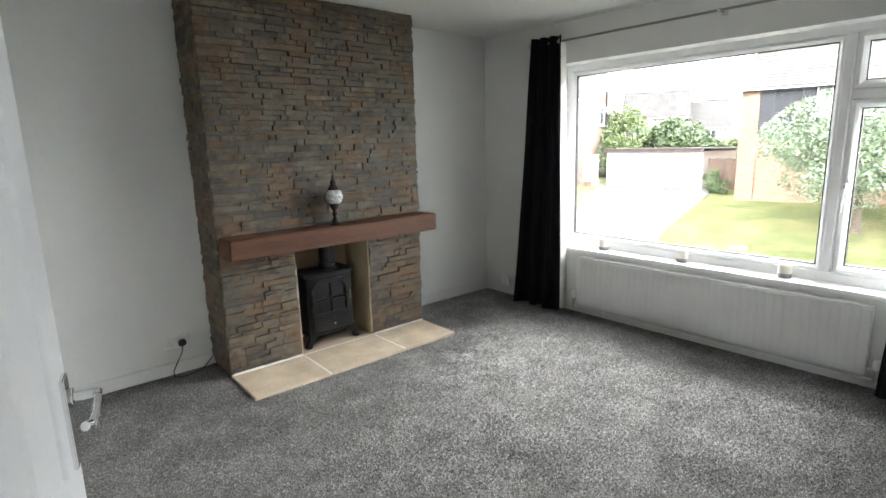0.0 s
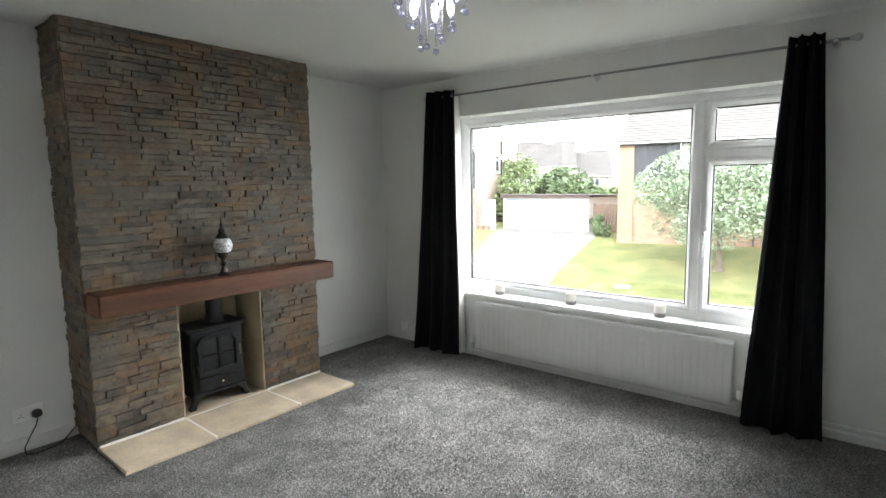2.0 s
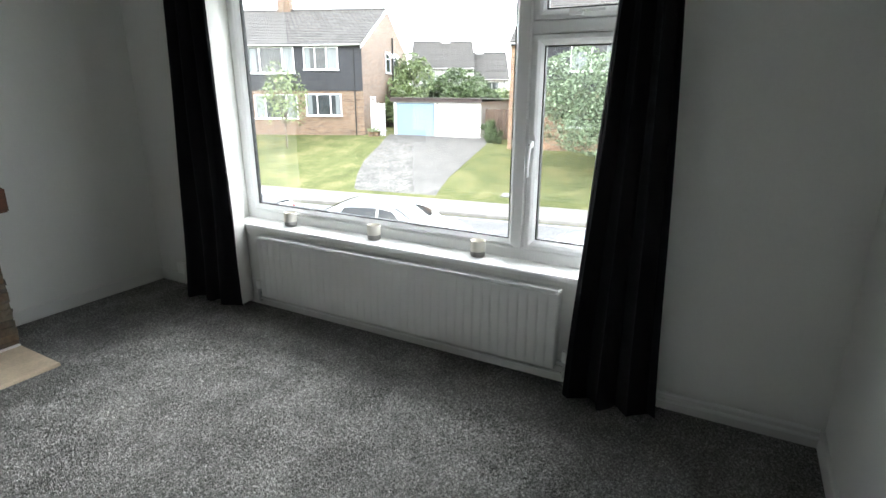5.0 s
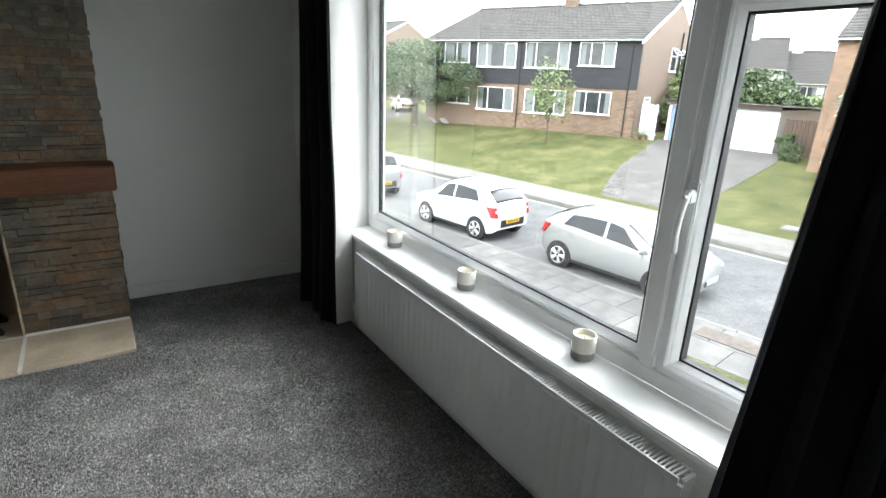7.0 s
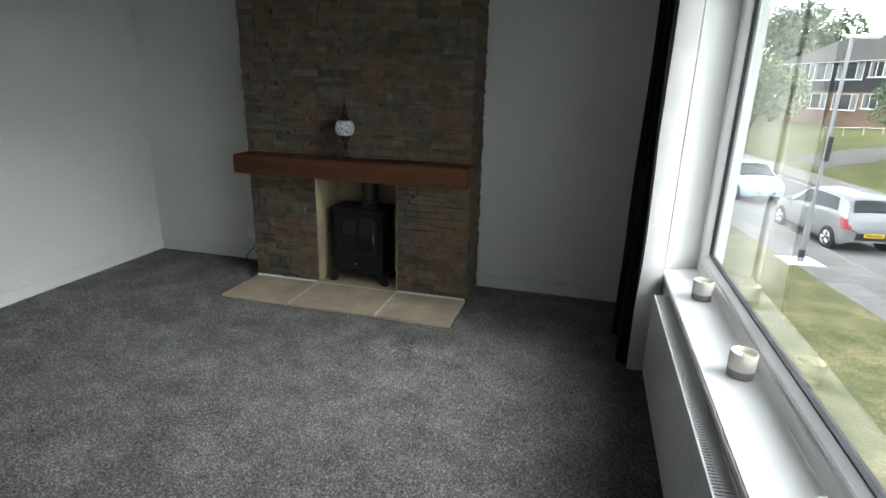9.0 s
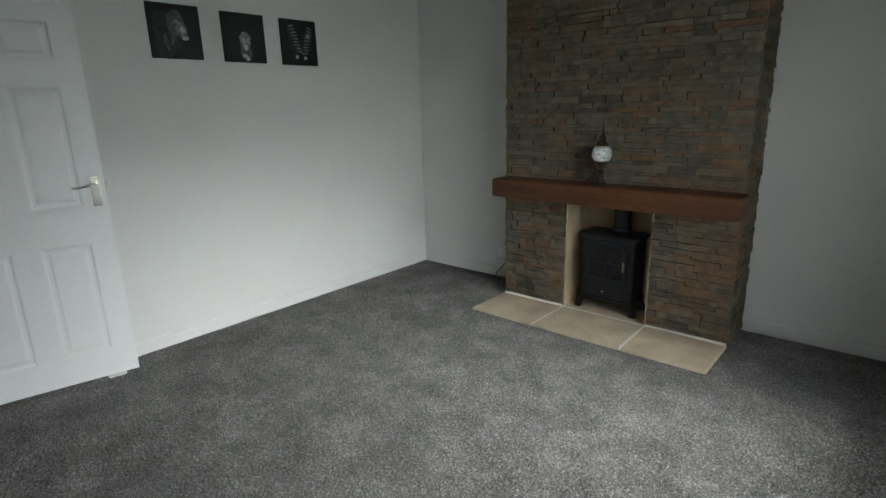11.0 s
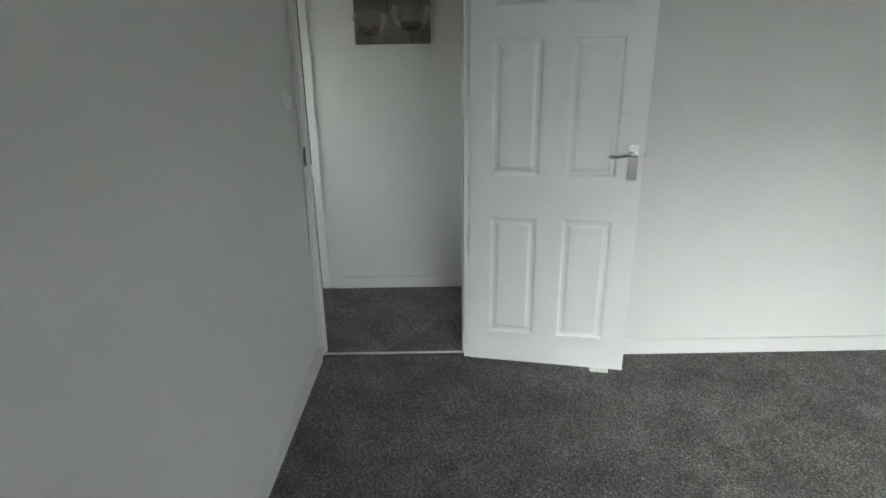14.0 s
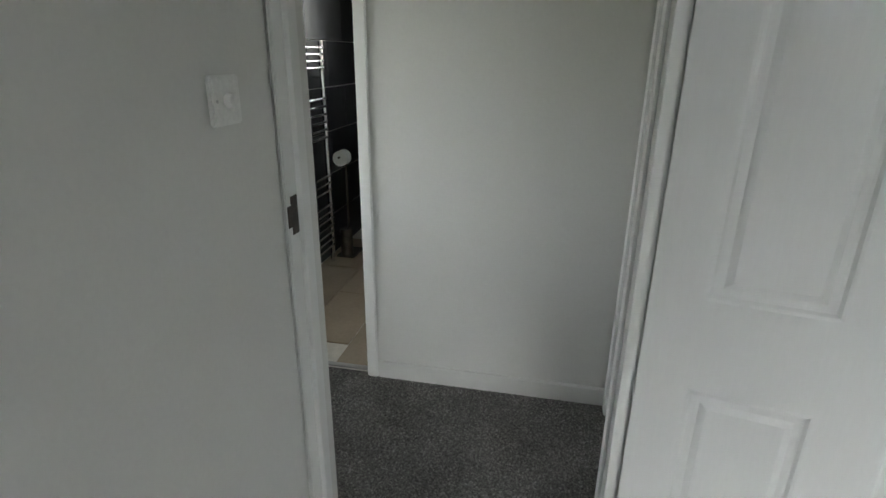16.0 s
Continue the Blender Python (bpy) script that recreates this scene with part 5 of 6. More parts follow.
bm.faces.new([bm.verts.new(p) for p in (a, b, c, d)])
part("line", bm, LINEY, ln)
pv = thing("pavement_near", pose(0, 0, 0), "grey concrete paving slabs between verge and kerb", "pavement", kind="structure")
row_of_stones("paving_slab", pv, SLAB, 0.9, 0.78, 0.06, [(-0.83 - 0.79 * i, -10 + 0.9 * k + 0.45 * i, -2.803 - 0.002 * ((k * 7 + i * 3) % 4)) for i in range(2) for k in range(44)])
mh = thing("manhole_cover", pose(*at_street(-0.9, -3.5), -2.741, 0, 0, STREET - 90), "rusty rectangular inspection cover in the paving", "manhole cover")
boxes("cover", mat("rusted_iron", (0.13, 0.105, 0.085), 0.8, 0.3, 8, 0.4, 60), mh, (-0.23, 0.23, -0.55, 0.55, -0.002, 0.012), bevel=0.004)
dr = thing("drain_cover", pose(*at_street(8.38, -1.68), ground_z(8.38) + 0.003, 0, -8.6, STREET - 90), "pale concrete drain cover set in the lawn", "drain cover")
boxes("slab", KERB, dr, (-0.22, 0.22, -0.3, 0.3, -0.03, 0.03), bevel=0.01)
boxes("lid", GALV, dr, (-0.13, 0.13, -0.18, 0.18, 0.031, 0.045), bevel=0.004)
setting("wall_below", BRICK, (-3.15, 4.28, -2.55, 4.14, -3.0, -0.21), label="brick storey under the flat", category="wall")


# ---- houses ----
def house_window(parent, x0, x1, z0, z1, bars, y=0.0, opened=None, curtains=True, side=False):
    """A white framed casement window with sill, panes and net curtains."""
    f = boxes("window", UPVC, parent, (x0, x1, y - 0.06, y + 0.05, z0, z0 + 0.05), (x0, x1, y - 0.06, y + 0.05, z1 - 0.05, z1), (x0, x0 + 0.05, y - 0.06, y + 0.05, z0 + 0.05, z1 - 0.05), (x1 - 0.05, x1, y - 0.06, y + 0.05, z0 + 0.05, z1 - 0.05), *[(x0 + (x1 - x0) * b - 0.028, x0 + (x1 - x0) * b + 0.028, y - 0.06, y + 0.05, z0 + 0.05, z1 - 0.05) for b in bars])
    cuts = [x0 + 0.07, *[x0 + (x1 - x0) * b for b in bars], x1 - 0.07]
    for a, b in zip(cuts, cuts[1:]):
        boxes("pane", DARKWIN, f, (a + 0.02, b - 0.02, y - 0.012, y - 0.008, z0 + 0.05, z1 - 0.05))
    if curtains:
        for a, b in ((x0 + 0.09, x0 + 0.09 + (x1 - x0) * (0.14 + 0.1 * (int(x0 * 7) % 3))), (x1 - 0.09 - (x1 - x0) * (0.12 + 0.08 * (int(x1 * 5) % 3)), x1 - 0.09)):
            bm = bmesh.new()
            n = 12
            lo, hi = [[bm.verts.new((a + (b - a) * k / n, y - 0.02 - 0.006 * (k % 2), z)) for k in range(n + 1)] for z in (z0 + 0.08, z1 - 0.08)]
            for k in range(n):
                bm.faces.new((lo[k], lo[k + 1], hi[k + 1], hi[k]))
            part("net_curtain", bm, NETC, f)
    if opened is not None:
        a, b = x0 + (x1 - x0) * opened, x1 - 0.07
        bm = bmesh.new()
        for dd in ((a, b, -0.03, 0.03, -0.33, -0.27), (a, b, -0.03, 0.03, -0.05, 0.0), (a, a + 0.06, -0.03, 0.03, -0.27, -0.05), (b - 0.06, b, -0.03, 0.03, -0.27, -0.05)):
            bx(bm, *dd)
        bmesh.ops.transform(bm, matrix=Matrix.Translation((0, y - 0.08, z1 - 0.05)) @ pose(0, 0, 0, 32, 0, 0), verts=bm.verts)
        part("open_vent", bm, UPVC, f)
    boxes("sill", UPVC, f, (x0 - 0.05, x1 + 0.05, y - 0.14, y, z0 - 0.05, z0 - 0.001))
    return f


def roof_slope(bm, x0, x1, y0, z0, y1, z1, n, t=0.03):
    """Lapped courses of tiles from eave to ridge, each course a real step."""
    for k in range(n):
        a, b = k / n, (k + 1.25) / n
        ya, za, yb, zb = y0 + (y1 - y0) * a, z0 + (z1 - z0) * a, y0 + (y1 - y0) * min(b, 1), z0 + (z1 - z0) * min(b, 1)
        m = max(1, int((x1 - x0) / 0.3))
        v = []
        for i in range(m + 1):
            x = x0 + (x1 - x0) * i / m
            w = 0.012 * (i % 2)
            v.append([bm.verts.new(p) for p in ((x, ya, za + t + w), (x, yb, zb + w * 0.5 + 0.004), (x, ya, za - 0.02))])
        for p, q in zip(v, v[1:]):
            bm.faces.new((p[0], q[0], q[1], p[1]))
            bm.faces.new((p[2], q[2], q[0], p[0]))


def house(name, m, length, depth, eave, apex, split, walls, label, wins_up, wins_low, side_window=True, side=0.0):
    h = thing(name, m, label, "house")
    g = -1.0
    am = depth / 2
    bm = bmesh.new()
    bx(bm, -length, 0, 0, depth, g, eave)
    part("wall", bm, walls, h)
    for x, s in ((0.0, 1), (-length, -1)):
        bm = bmesh.new()
        prism(bm, [(0, eave), (depth, eave), (am, apex)], x - 0.24 * (s > 0), x + 0.24 * (s < 0), "x")
        part("gable", bm, walls, h)
        bm = bmesh.new()
        for (ya, za), (yb, zb) in (((-0.25, eave - 0.12), (am, apex + 0.06)), ((depth + 0.25, eave - 0.12), (am, apex + 0.06))):
            v = [bm.verts.new(p) for p in ((x + 0.03 * s, ya, za), (x + 0.03 * s, yb, zb), (x + 0.03 * s, yb, zb - 0.2), (x + 0.03 * s, ya, za - 0.2), (x - 0.03 * s, ya, za), (x - 0.03 * s, yb, zb), (x - 0.03 * s, yb, zb - 0.2), (x - 0.03 * s, ya, za - 0.2))]
            for f in ((0, 1, 2, 3), (4, 7, 6, 5), (0, 4, 5, 1), (3, 2, 6, 7)):
                bm.faces.new([v[i] for i in f])
        part("bargeboard", bm, UPVC, h, "white bargeboard")
    bm = bmesh.new()
    roof_slope(bm, -length - 0.05, 0.05, -0.4, eave - 0.05, am, apex, 22)
    roof_slope(bm, -length - 0.05, 0.05, depth + 0.4, eave - 0.05, am, apex, 8)
    roof = part("roof", bm, TILER, h, "brown concrete tile roof")
    bm = bmesh.new()
    cyl(bm, (-length, am, apex + 0.02), (0, am, apex + 0.02), 0.1, n=10)
    part("ridge", bm, TILER, roof)
    bm = bmesh.new()
    bx(bm, -length * 0.52, -length * 0.52 + 0.9, am - 0.3, am + 0.3, apex - 0.3, apex + 0.75)
    cyl(bm, (-length * 0.52 + 0.25, am, apex + 0.75), (-length * 0.52 + 0.25, am, apex + 1.05), 0.11)
    cyl(bm, (-length * 0.52 + 0.65, am, apex + 0.75), (-length * 0.52 + 0.65, am, apex + 1.0), 0.11)
    part("chimney", bm, walls, roof, "brick chimney with two pots")
    boxes("fascia", TRIMDARK, h, (-length, 0, -0.3, -0.26, eave - 0.2, eave - 0.04))
    bm = bmesh.new()
    cyl(bm, (-length, -0.36, eave - 0.1), (0, -0.36, eave - 0.1), 0.04, n=8)
    part("gutter", bm, PLASTICW, h)
    if split:
        k = 0
        z = split
        while z < eave - 0.22:
            boxes("cladding_board", CLAD, h, (-length + 0.02, -0.02 - side, -0.05 - 0.012, -0.002, z, z + 0.262))
            z += 0.265
    for x0, x1, z0, z1, bars, op in wins_up:
        house_window(h, x0, x1, z0, z1, bars, -0.065 if split else 0.0, op)
    for x0, x1, z0, z1, bars, op in wins_low:
        house_window(h, x0, x1, z0, z1, bars, 0.0, op)
    for x in (-length * 0.5, -0.5):
        rod("downpipe", TRIMDARK, h, [(x, -0.07, g), (x, -0.07, eave - 0.1)], 0.035, 8)
    boxes("base_course", walls, h, (-length - 0.04, 0.04, -0.06, -0.001, g, 0.25))
    return h


Z = 1.45
up = [(-3.5, -1.41, 2.34 + Z, 3.6 + Z, (0.33, 0.66), None), (-6.95, -4.1, 2.16 + Z, 3.62 + Z, (0.25, 0.75), None), (-10.44, -7.58, 2.14 + Z, 3.6 + Z, (0.25, 0.72), 0.72), (-13.05, -11.05, 2.36 + Z, 3.6 + Z, (0.5,), None)]
lo = [(-3.57, -1.36, -0.26 + Z, 0.98 + Z, (0.33, 0.7), None), (-6.83, -4.1, -0.46 + Z, 0.94 + Z, (0.25, 0.75), None), (-10.33, -7.61, -0.48 + Z, 0.94 + Z, (0.3, 0.75), None), (-12.9, -10.96, -0.23 + Z, 0.8 + Z, (0.5,), None)]
HA = house("maisonette_block", pose(28.05, 19.9, -Z, 0, 0, -69.5), 14.6, 12.6, 3.8 + Z, 6.35 + Z, 1.16 + Z, BRICK, "two-storey brick block, black cladding above, tiled roof", up, lo)
# the gable end's own window, waste pipe and entrance
for y0, y1 in ((5.5, 6.9), (7.75, 8.95)):
    f = boxes("window", UPVC, HA, (-0.02, 0.06, y0, y0 + 0.06, 3.75, 5.1), (-0.02, 0.06, y1 - 0.06, y1, 3.75, 5.1), (-0.02, 0.06, y0 + 0.06, y1 - 0.06, 3.75, 3.82), (-0.02, 0.06, y0 + 0.06, y1 - 0.06, 5.04, 5.1), (-0.02, 0.06, y0 + 0.06, y1 - 0.06, 4.62, 4.68))
    boxes("pane", DARKWIN, f, (0.001, 0.006, y0 + 0.06, y1 - 0.06, 3.82, 5.04))
    boxes("sill", UPVC, f, (0.0, 0.12, y0 - 0.05, y1 + 0.05, 3.69, 3.749))
    bm = bmesh.new()
    for d in ((-0.02, 0.02, y0 + 0.02, y1 - 0.02, -0.42, -0.36), (-0.02, 0.02, y0 + 0.02, y1 - 0.02, -0.05, 0.0), (-0.02, 0.02, y0 + 0.02, y0 + 0.08, -0.36, -0.05), (-0.02, 0.02, y1 - 0.08, y1 - 0.02, -0.36, -0.05)):
        bx(bm, *d)
    bmesh.ops.transform(bm, matrix=Matrix.Translation((0.09, 0, 5.06)) @ pose(0, 0, 0, 0, -38, 0), verts=bm.verts)
    part("open_vent", bm, UPVC, f)
rod("waste_pipe", TRIMDARK, HA, [(0.09, 7.35, -0.2), (0.09, 7.35, 6.1)], 0.06, 8, "black waste pipe")
boxes("entrance_door", GLOSS, HA, (0.0, 0.05, 1.6, 2.5, 0.0, 2.05), bevel=0.01, label="white entrance door")
boxes("entrance_surround", GLOSS, HA, (0.0, 0.03, 1.45, 1.6, 0.0, 2.15), (0.0, 0.03, 2.5, 2.65, 0.0, 2.15), (0.0, 0.03, 1.45, 2.65, 2.15, 2.25), label="white door surround")
copy_thing(HA, pose(27.4, 52.9, -Z + 0.6, 0, 0, -69.5))["label"] = "farther brick block with black cladding and tiled roof"
HB = house("corner_house", pose(27.02, 10.25, -1.65, 0, 0, -80), 0.001 + 12.0, 10.0, 3.47 + 1.65, 6.6 + 1.65, 1.2 + 1.65, BRICKO, "two-storey brick house, black cladding above, behind a tree", [(-9.2, -7.3, 3.75, 5.0, (0.5,), None), (-5.6, -3.4, 3.75, 5.0, (0.33, 0.66), None)], [(-9.2, -7.0, 1.2, 2.4, (0.5,), None), (-5.6, -3.4, 1.2, 2.4, (0.33, 0.66), None)])
HB.matrix_basis = pose(27.02, 10.25, -1.65, 0, 0, -80) @ Matrix.Translation((12.0, 0, 0))
pier = boxes("brick_pier", BRICKO, HB, (-12.03, -11.3, -0.085, -0.0, -0.4, 5.0), bevel=0.004)
HC = house("distant_house", pose(55.0, 25.6, -1.4, 0, 0, -62), 6.6, 8.0, 4.7, 7.5, 0, RENDERW, "distant pale house with a brown tiled roof", [(-5.6, -4.0, 3.2, 4.4, (0.5,), None), (-2.6, -1.0, 3.2, 4.4, (0.5,), None)], [], False)
copy_thing(HC, pose(57.0, 22.4, -2.5, 0, 0, -62))
HE = house("distant_cottage", pose(43.6, 16.0, -1.6, 0, 0, -158), 9.0, 6.0, 3.8, 6.7, 0, BRICKO, "distant brick house end behind the garages", [], [], False)

# ---- garages, gates and fences ----
gp, gq = Vector((29.05, 18.45)), Vector((29.4, 12.9))
gang = math.degrees(math.atan2(gq.y - gp.y, gq.x - gp.x))
ga = thing("double_garage", pose(gp.x, gp.y, -1.5, 0, 0, gang), "white rendered double garage with one pale blue door", "garage")
GL = (gq - gp).length
boxes("wall", RENDERW, ga, (0, GL, 0.1, 5.2, -0.3, 2.1), (0, 0.18, 0, 0.1, -0.3, 2.1), (GL / 2 - 0.08, GL / 2 + 0.08, 0, 0.1, -0.3, 2.1), (GL - 0.18, GL, 0, 0.1, -0.3, 2.1), (0.18, GL - 0.18, 0, 0.1, 2.0, 2.1))
for x0, material, label in ((0.2, BLUEDOOR, "pale blue ribbed garage door"), (GL / 2 + 0.1, PAINTW, "white ribbed garage door")):
    d = boxes("garage_door", material, ga, (x0, x0 + GL / 2 - 0.3, 0.05, 0.095, 0.0, 1.99), label=label)
    for k in range(9):
        boxes("rib", material, d, (x0 + 0.05, x0 + GL / 2 - 0.35, 0.0, 0.05, 0.06 + 0.215 * k, 0.21 + 0.215 * k), bevel=0.008)
    rod("handle", STEEL, d, [(x0 + GL / 4 - 0.2, 0.0, 1.05), (x0 + GL / 4 - 0.1, 0.0, 1.05)], 0.012)
bm = bmesh.new()
n = 70
top, low_ = [], []
for k in range(n + 1):
    x = -0.15 + (GL + 0.3) * k / n
    w = 0.025 * (k % 2)
    top.append([bm.verts.new((x, y, 2.27 + w - 0.02 * y)) for y in (-0.3, 5.3)])
    low_.append([bm.verts.new((x, y, 2.24 + w - 0.02 * y)) for y in (-0.3, 5.3)])
for k in range(n):
    bm.faces.new((top[k][0], top[k + 1][0], top[k + 1][1], top[k][1]))
    bm.faces.new((low_[k][0], low_[k][1], low_[k + 1][1], low_[k + 1][0]))
    bm.faces.new((low_[k][0], low_[k + 1][0], top[k + 1][0], top[k][0]))
part("roof", bm, FELT, ga, "dark corrugated garage roof")
boxes("fascia", FELT, ga, (-0.1, GL + 0.1, -0.22, -0.18, 2.06, 2.25), label="dark brown fascia board")


def plank_run(name, m, n, w, h, material, label, category, gap=0.02):
    t = thing(name, m, label, category)
    for k in range(n):
        boxes("board", material, t, (k * (w + gap), k * (w + gap) + w, 0, 0.03, 0, h - 0.04 * (k % 3 == 1)))
    boxes("rail", material, t, (0, n * (w + gap), 0.03, 0.07, 0.3, 0.38), (0, n * (w + gap), 0.03, 0.07, h - 0.4, h - 0.32))
    return t


plank_run("white_gate", pose(28.3, 19.6, -1.42, 0, 0, gang - 4), 6, 0.13, 1.9, PAINTW, "white painted tall board gate beside the garage", "gate", 0.05)
plank_run("timber_fence", pose(29.6, 12.7, -1.5, 0, 0, gang), 14, 0.15, 1.75, FENCEW, "weathered brown timber fence panel", "fence")
for x, y in ((27.7, 19.2), (27.95, 18.95)):
    pt = thing("plant_pot", pose(x, y, -1.44), "terracotta pot with a small plant by the gate", "plant pot", "pots by the gate")
    turned("pot", BRICKO, pt, [(0, 0), (0.14, 0), (0.2, 0.28), (0.22, 0.3), (0.18, 0.3), (0.17, 0.26), (0, 0.26)], n=16)
    bm = bmesh.new()
    r = random.Random(int(x * 100))
    for k in range(60):
        p = Vector((r.gauss(0, 0.1), r.gauss(0, 0.1), 0.3 + abs(r.gauss(0, 0.14))))
        q = Euler((r.uniform(0, 6), r.uniform(0, 6), 0)).to_matrix()
        bm.faces.new([bm.verts.new(p + q @ Vector(c)) for c in ((-0.04, -0.02, 0), (0.04, -0.02, 0), (0, 0.06, 0))])
    part("leaves", bm, LEAFY, pt, kind="stuff")


# ---- trees and hedges ----
def leaves(bm, r, count, centre, radii, size, shell=0.35, droop=0.0, lumps=9):
    """Small folded leaves gathered into uneven clumps inside an ellipsoid."""
    cl = []
    for _ in range(lumps):
        d = Vector((r.gauss(0, 1), r.gauss(0, 1), r.gauss(0, 1))).normalized() * r.uniform(0.45, 0.95)
        cl.append((d, r.uniform(0.25, 0.5)))
    cx, cy, cz = centre
    for _ in range(count):
        d, w = r.choice(cl)
        v = Vector((r.gauss(0, 1), r.gauss(0, 1), r.gauss(0, 1))).normalized() * w * r.uniform(shell, 1) ** 0.5 + d
        if v.length > 1.15:
            v *= 1.1 / v.length
        p = Vector((cx + v.x * radii[0], cy + v.y * radii[1], cz + v.z * radii[2] - droop * (v.x ** 2 + v.y ** 2)))
        q = Euler((r.uniform(-1, 1), r.uniform(-1, 1), r.uniform(0, 6.28))).to_matrix()
        s = size * r.uniform(0.6, 1.4)
        a, b, c, d2 = [bm.verts.new(p + q @ Vector(k)) for k in ((-0.6 * s, 0, 0.12 * s), (0, -0.3 * s, 0), (0.6 * s, 0, 0.12 * s), (0, 0.3 * s, 0))]
        bm.faces.new((a, b, d2)), bm.faces.new((b, c, d2))


def tree(name, x, y, z, height, trunk_h, tr_, radii, count, size, material, label, seed, droop=0.0, lumps=34):
    r = random.Random(seed)
    t = thing(name, pose(x, y, z), label, "tree")
    bm = bmesh.new()
    cyl(bm, (0, 0, -0.1), (0.03, 0.02, trunk_h), tr_, tr_ * 0.72, 12)
    cyl(bm, (0, 0, -0.1), (0, 0, 0.12), tr_ * 1.5, tr_ * 1.05, 12)
    tips = []
    for k in range(8):
        a = 2 * math.pi * k / 8 + r.uniform(-0.3, 0.3)
        e = Vector((radii[0] * 0.55 * math.cos(a), radii[1] * 0.55 * math.sin(a), trunk_h + (height - trunk_h) * r.uniform(0.3, 0.7)))
        mid = Vector((e.x * 0.4, e.y * 0.4, trunk_h + (e.z - trunk_h) * 0.55))
        cyl(bm, (0.03, 0.02, trunk_h * 0.94), mid, tr_ * 0.5, tr_ * 0.34, 8)
        cyl(bm, mid, e, tr_ * 0.34, tr_ * 0.12, 6)
        for _ in range(3):
            e2 = e + Vector((r.uniform(-1, 1) * radii[0] * 0.35, r.uniform(-1, 1) * radii[1] * 0.35, r.uniform(-0.2, 0.5) * radii[2]))
            cyl(bm, mid.lerp(e, r.uniform(0.4, 1)), e2, tr_ * 0.15, tr_ * 0.05, 5)
    part("trunk", bm, BARK, t, "grey-brown bark", 40)
    bm = bmesh.new()
    leaves(bm, r, count, (0, 0, height - radii[2]), radii, size, droop=droop, lumps=lumps)
    part("crown", bm, material, t)
    return t


tree("garden_tree", 24.0, 4.9, -2.12, 4.9, 1.5, 0.15, (3.1, 3.1, 1.9), 26000, 0.12, LEAFG, "round silver-green tree on the lawn by the corner house", 5)
tree("street_tree", 21.75, 33.0, -1.9, 5.4, 1.7, 0.2, (4.4, 4.4, 1.9), 38000, 0.12, LEAF, "wide flat-crowned green tree on the lawn", 9, droop=0.5)
tree("young_tree", 23.6, 21.9, -1.85, 4.6, 1.1, 0.045, (1.2, 1.2, 1.85), 1300, 0.15, LEAFY, "slender young tree with sparse light leaves", 12)
tree("back_tree", 36.6, 21.9, -1.4, 4.9, 1.2, 0.16, (1.6, 1.6, 2.1), 6000, 0.18, LEAFY, "light green tree behind the houses", 14)
tree("back_tree", 42.0, 21.0, -1.6, 4.2, 1.0, 0.15, (3.2, 3.2, 1.7), 8000, 0.22, HEDGE, "dark green tree behind the garages", 15)
tree("far_tree", 27, 78, -1.2, 13, 3, 0.3, (6, 6, 5), 8000, 0.5, LEAF, "tall dark tree beyond the far block", 17)
tree("far_tree", 12, 62, -1.6, 9, 2, 0.3, (5, 5, 3.6), 8000, 0.4, LEAFY, "light green tree along the far street", 18)
tree("far_tree", 14.5, 44, -2.6, 6.4, 1.5, 0.2, (3.0, 3.0, 2.4), 7000, 0.24, LEAFY, "light green tree beside the street", 19)
for k, (x, y, l, h, material) in enumerate(((36, 17.5, 5, 2.6, HEDGE), (38, 13, 6, 3.0, LEAFY), (34, 21.5, 3, 3.0, LEAFY), (40, 8, 6, 3.0, HEDGE))):
    hg = thing("hedge", pose(x, y, -1.45), "uneven garden hedge behind the garages", "hedge")
    bm = bmesh.new()
    leaves(bm, random.Random(30 + k), 5000, (0, 0, h * 0.55), (1.4, l * 0.6, h * 0.55), 0.22, lumps=24)
    part("leaves", bm, material, hg, kind="stuff")
    boxes("stems", BARK, hg, (-0.3, 0.3, -l * 0.4, l * 0.4, 0, h * 0.5))
for k, (x, y, l) in enumerate(((29.0, 12.2, 1.0), (28.2, 11.7, 0.7), (27.9, 11.2, 0.6))):
    sb = thing("shrub", pose(x, y, -1.5), "straggly green shrub by the brick corner", "shrub")
    bm = bmesh.new()
    leaves(bm, random.Random(50 + k), 900, (0, 0, l * 0.6), (l * 0.5, l * 0.5, l * 0.6), 0.1, lumps=10)
    part("leaves", bm, HEDGE, sb, kind="stuff")
    rod("stem", BARK, sb, [(0, 0, -0.05), (0.02, 0, l * 0.6)], 0.03, 6)


# ---- street furniture ----
lp = thing("street_lamp", pose(*at_street(-1.72, 7.8), -2.75, 0, 0, STREET - 90), "grey steel street lamp with a small flat head", "street lamp")
rod("base_post", GALV, lp, [(0, 0, 0), (0, 0, 1.35)], 0.075, 14)
rod("column", GALV, lp, [(0, 0, 1.3), (0, 0, 5.45)], 0.04, 14)
rod("base_band", PLASTICB, lp, [(0, 0, 0.12), (0, 0, 0.32)], 0.079, 14)
bm = bmesh.new()
bx(bm, 0.02, 0.62, -0.1, 0.1, 5.42, 5.5)
bev(bm, 0.03, 3)
part("lamp_head", bm, PLASTICW, lp, "pale flat lamp head", 40)
rod("photocell", PLASTICW, lp, [(0, 0, 5.45), (0, 0, 5.62)], 0.045)
boxes("sign_plate", PLASTICB, lp, (-0.02, 0.07, -0.1, 0.1, 2.6, 3.2), bevel=0.01, label="black sign plate seen edge on")
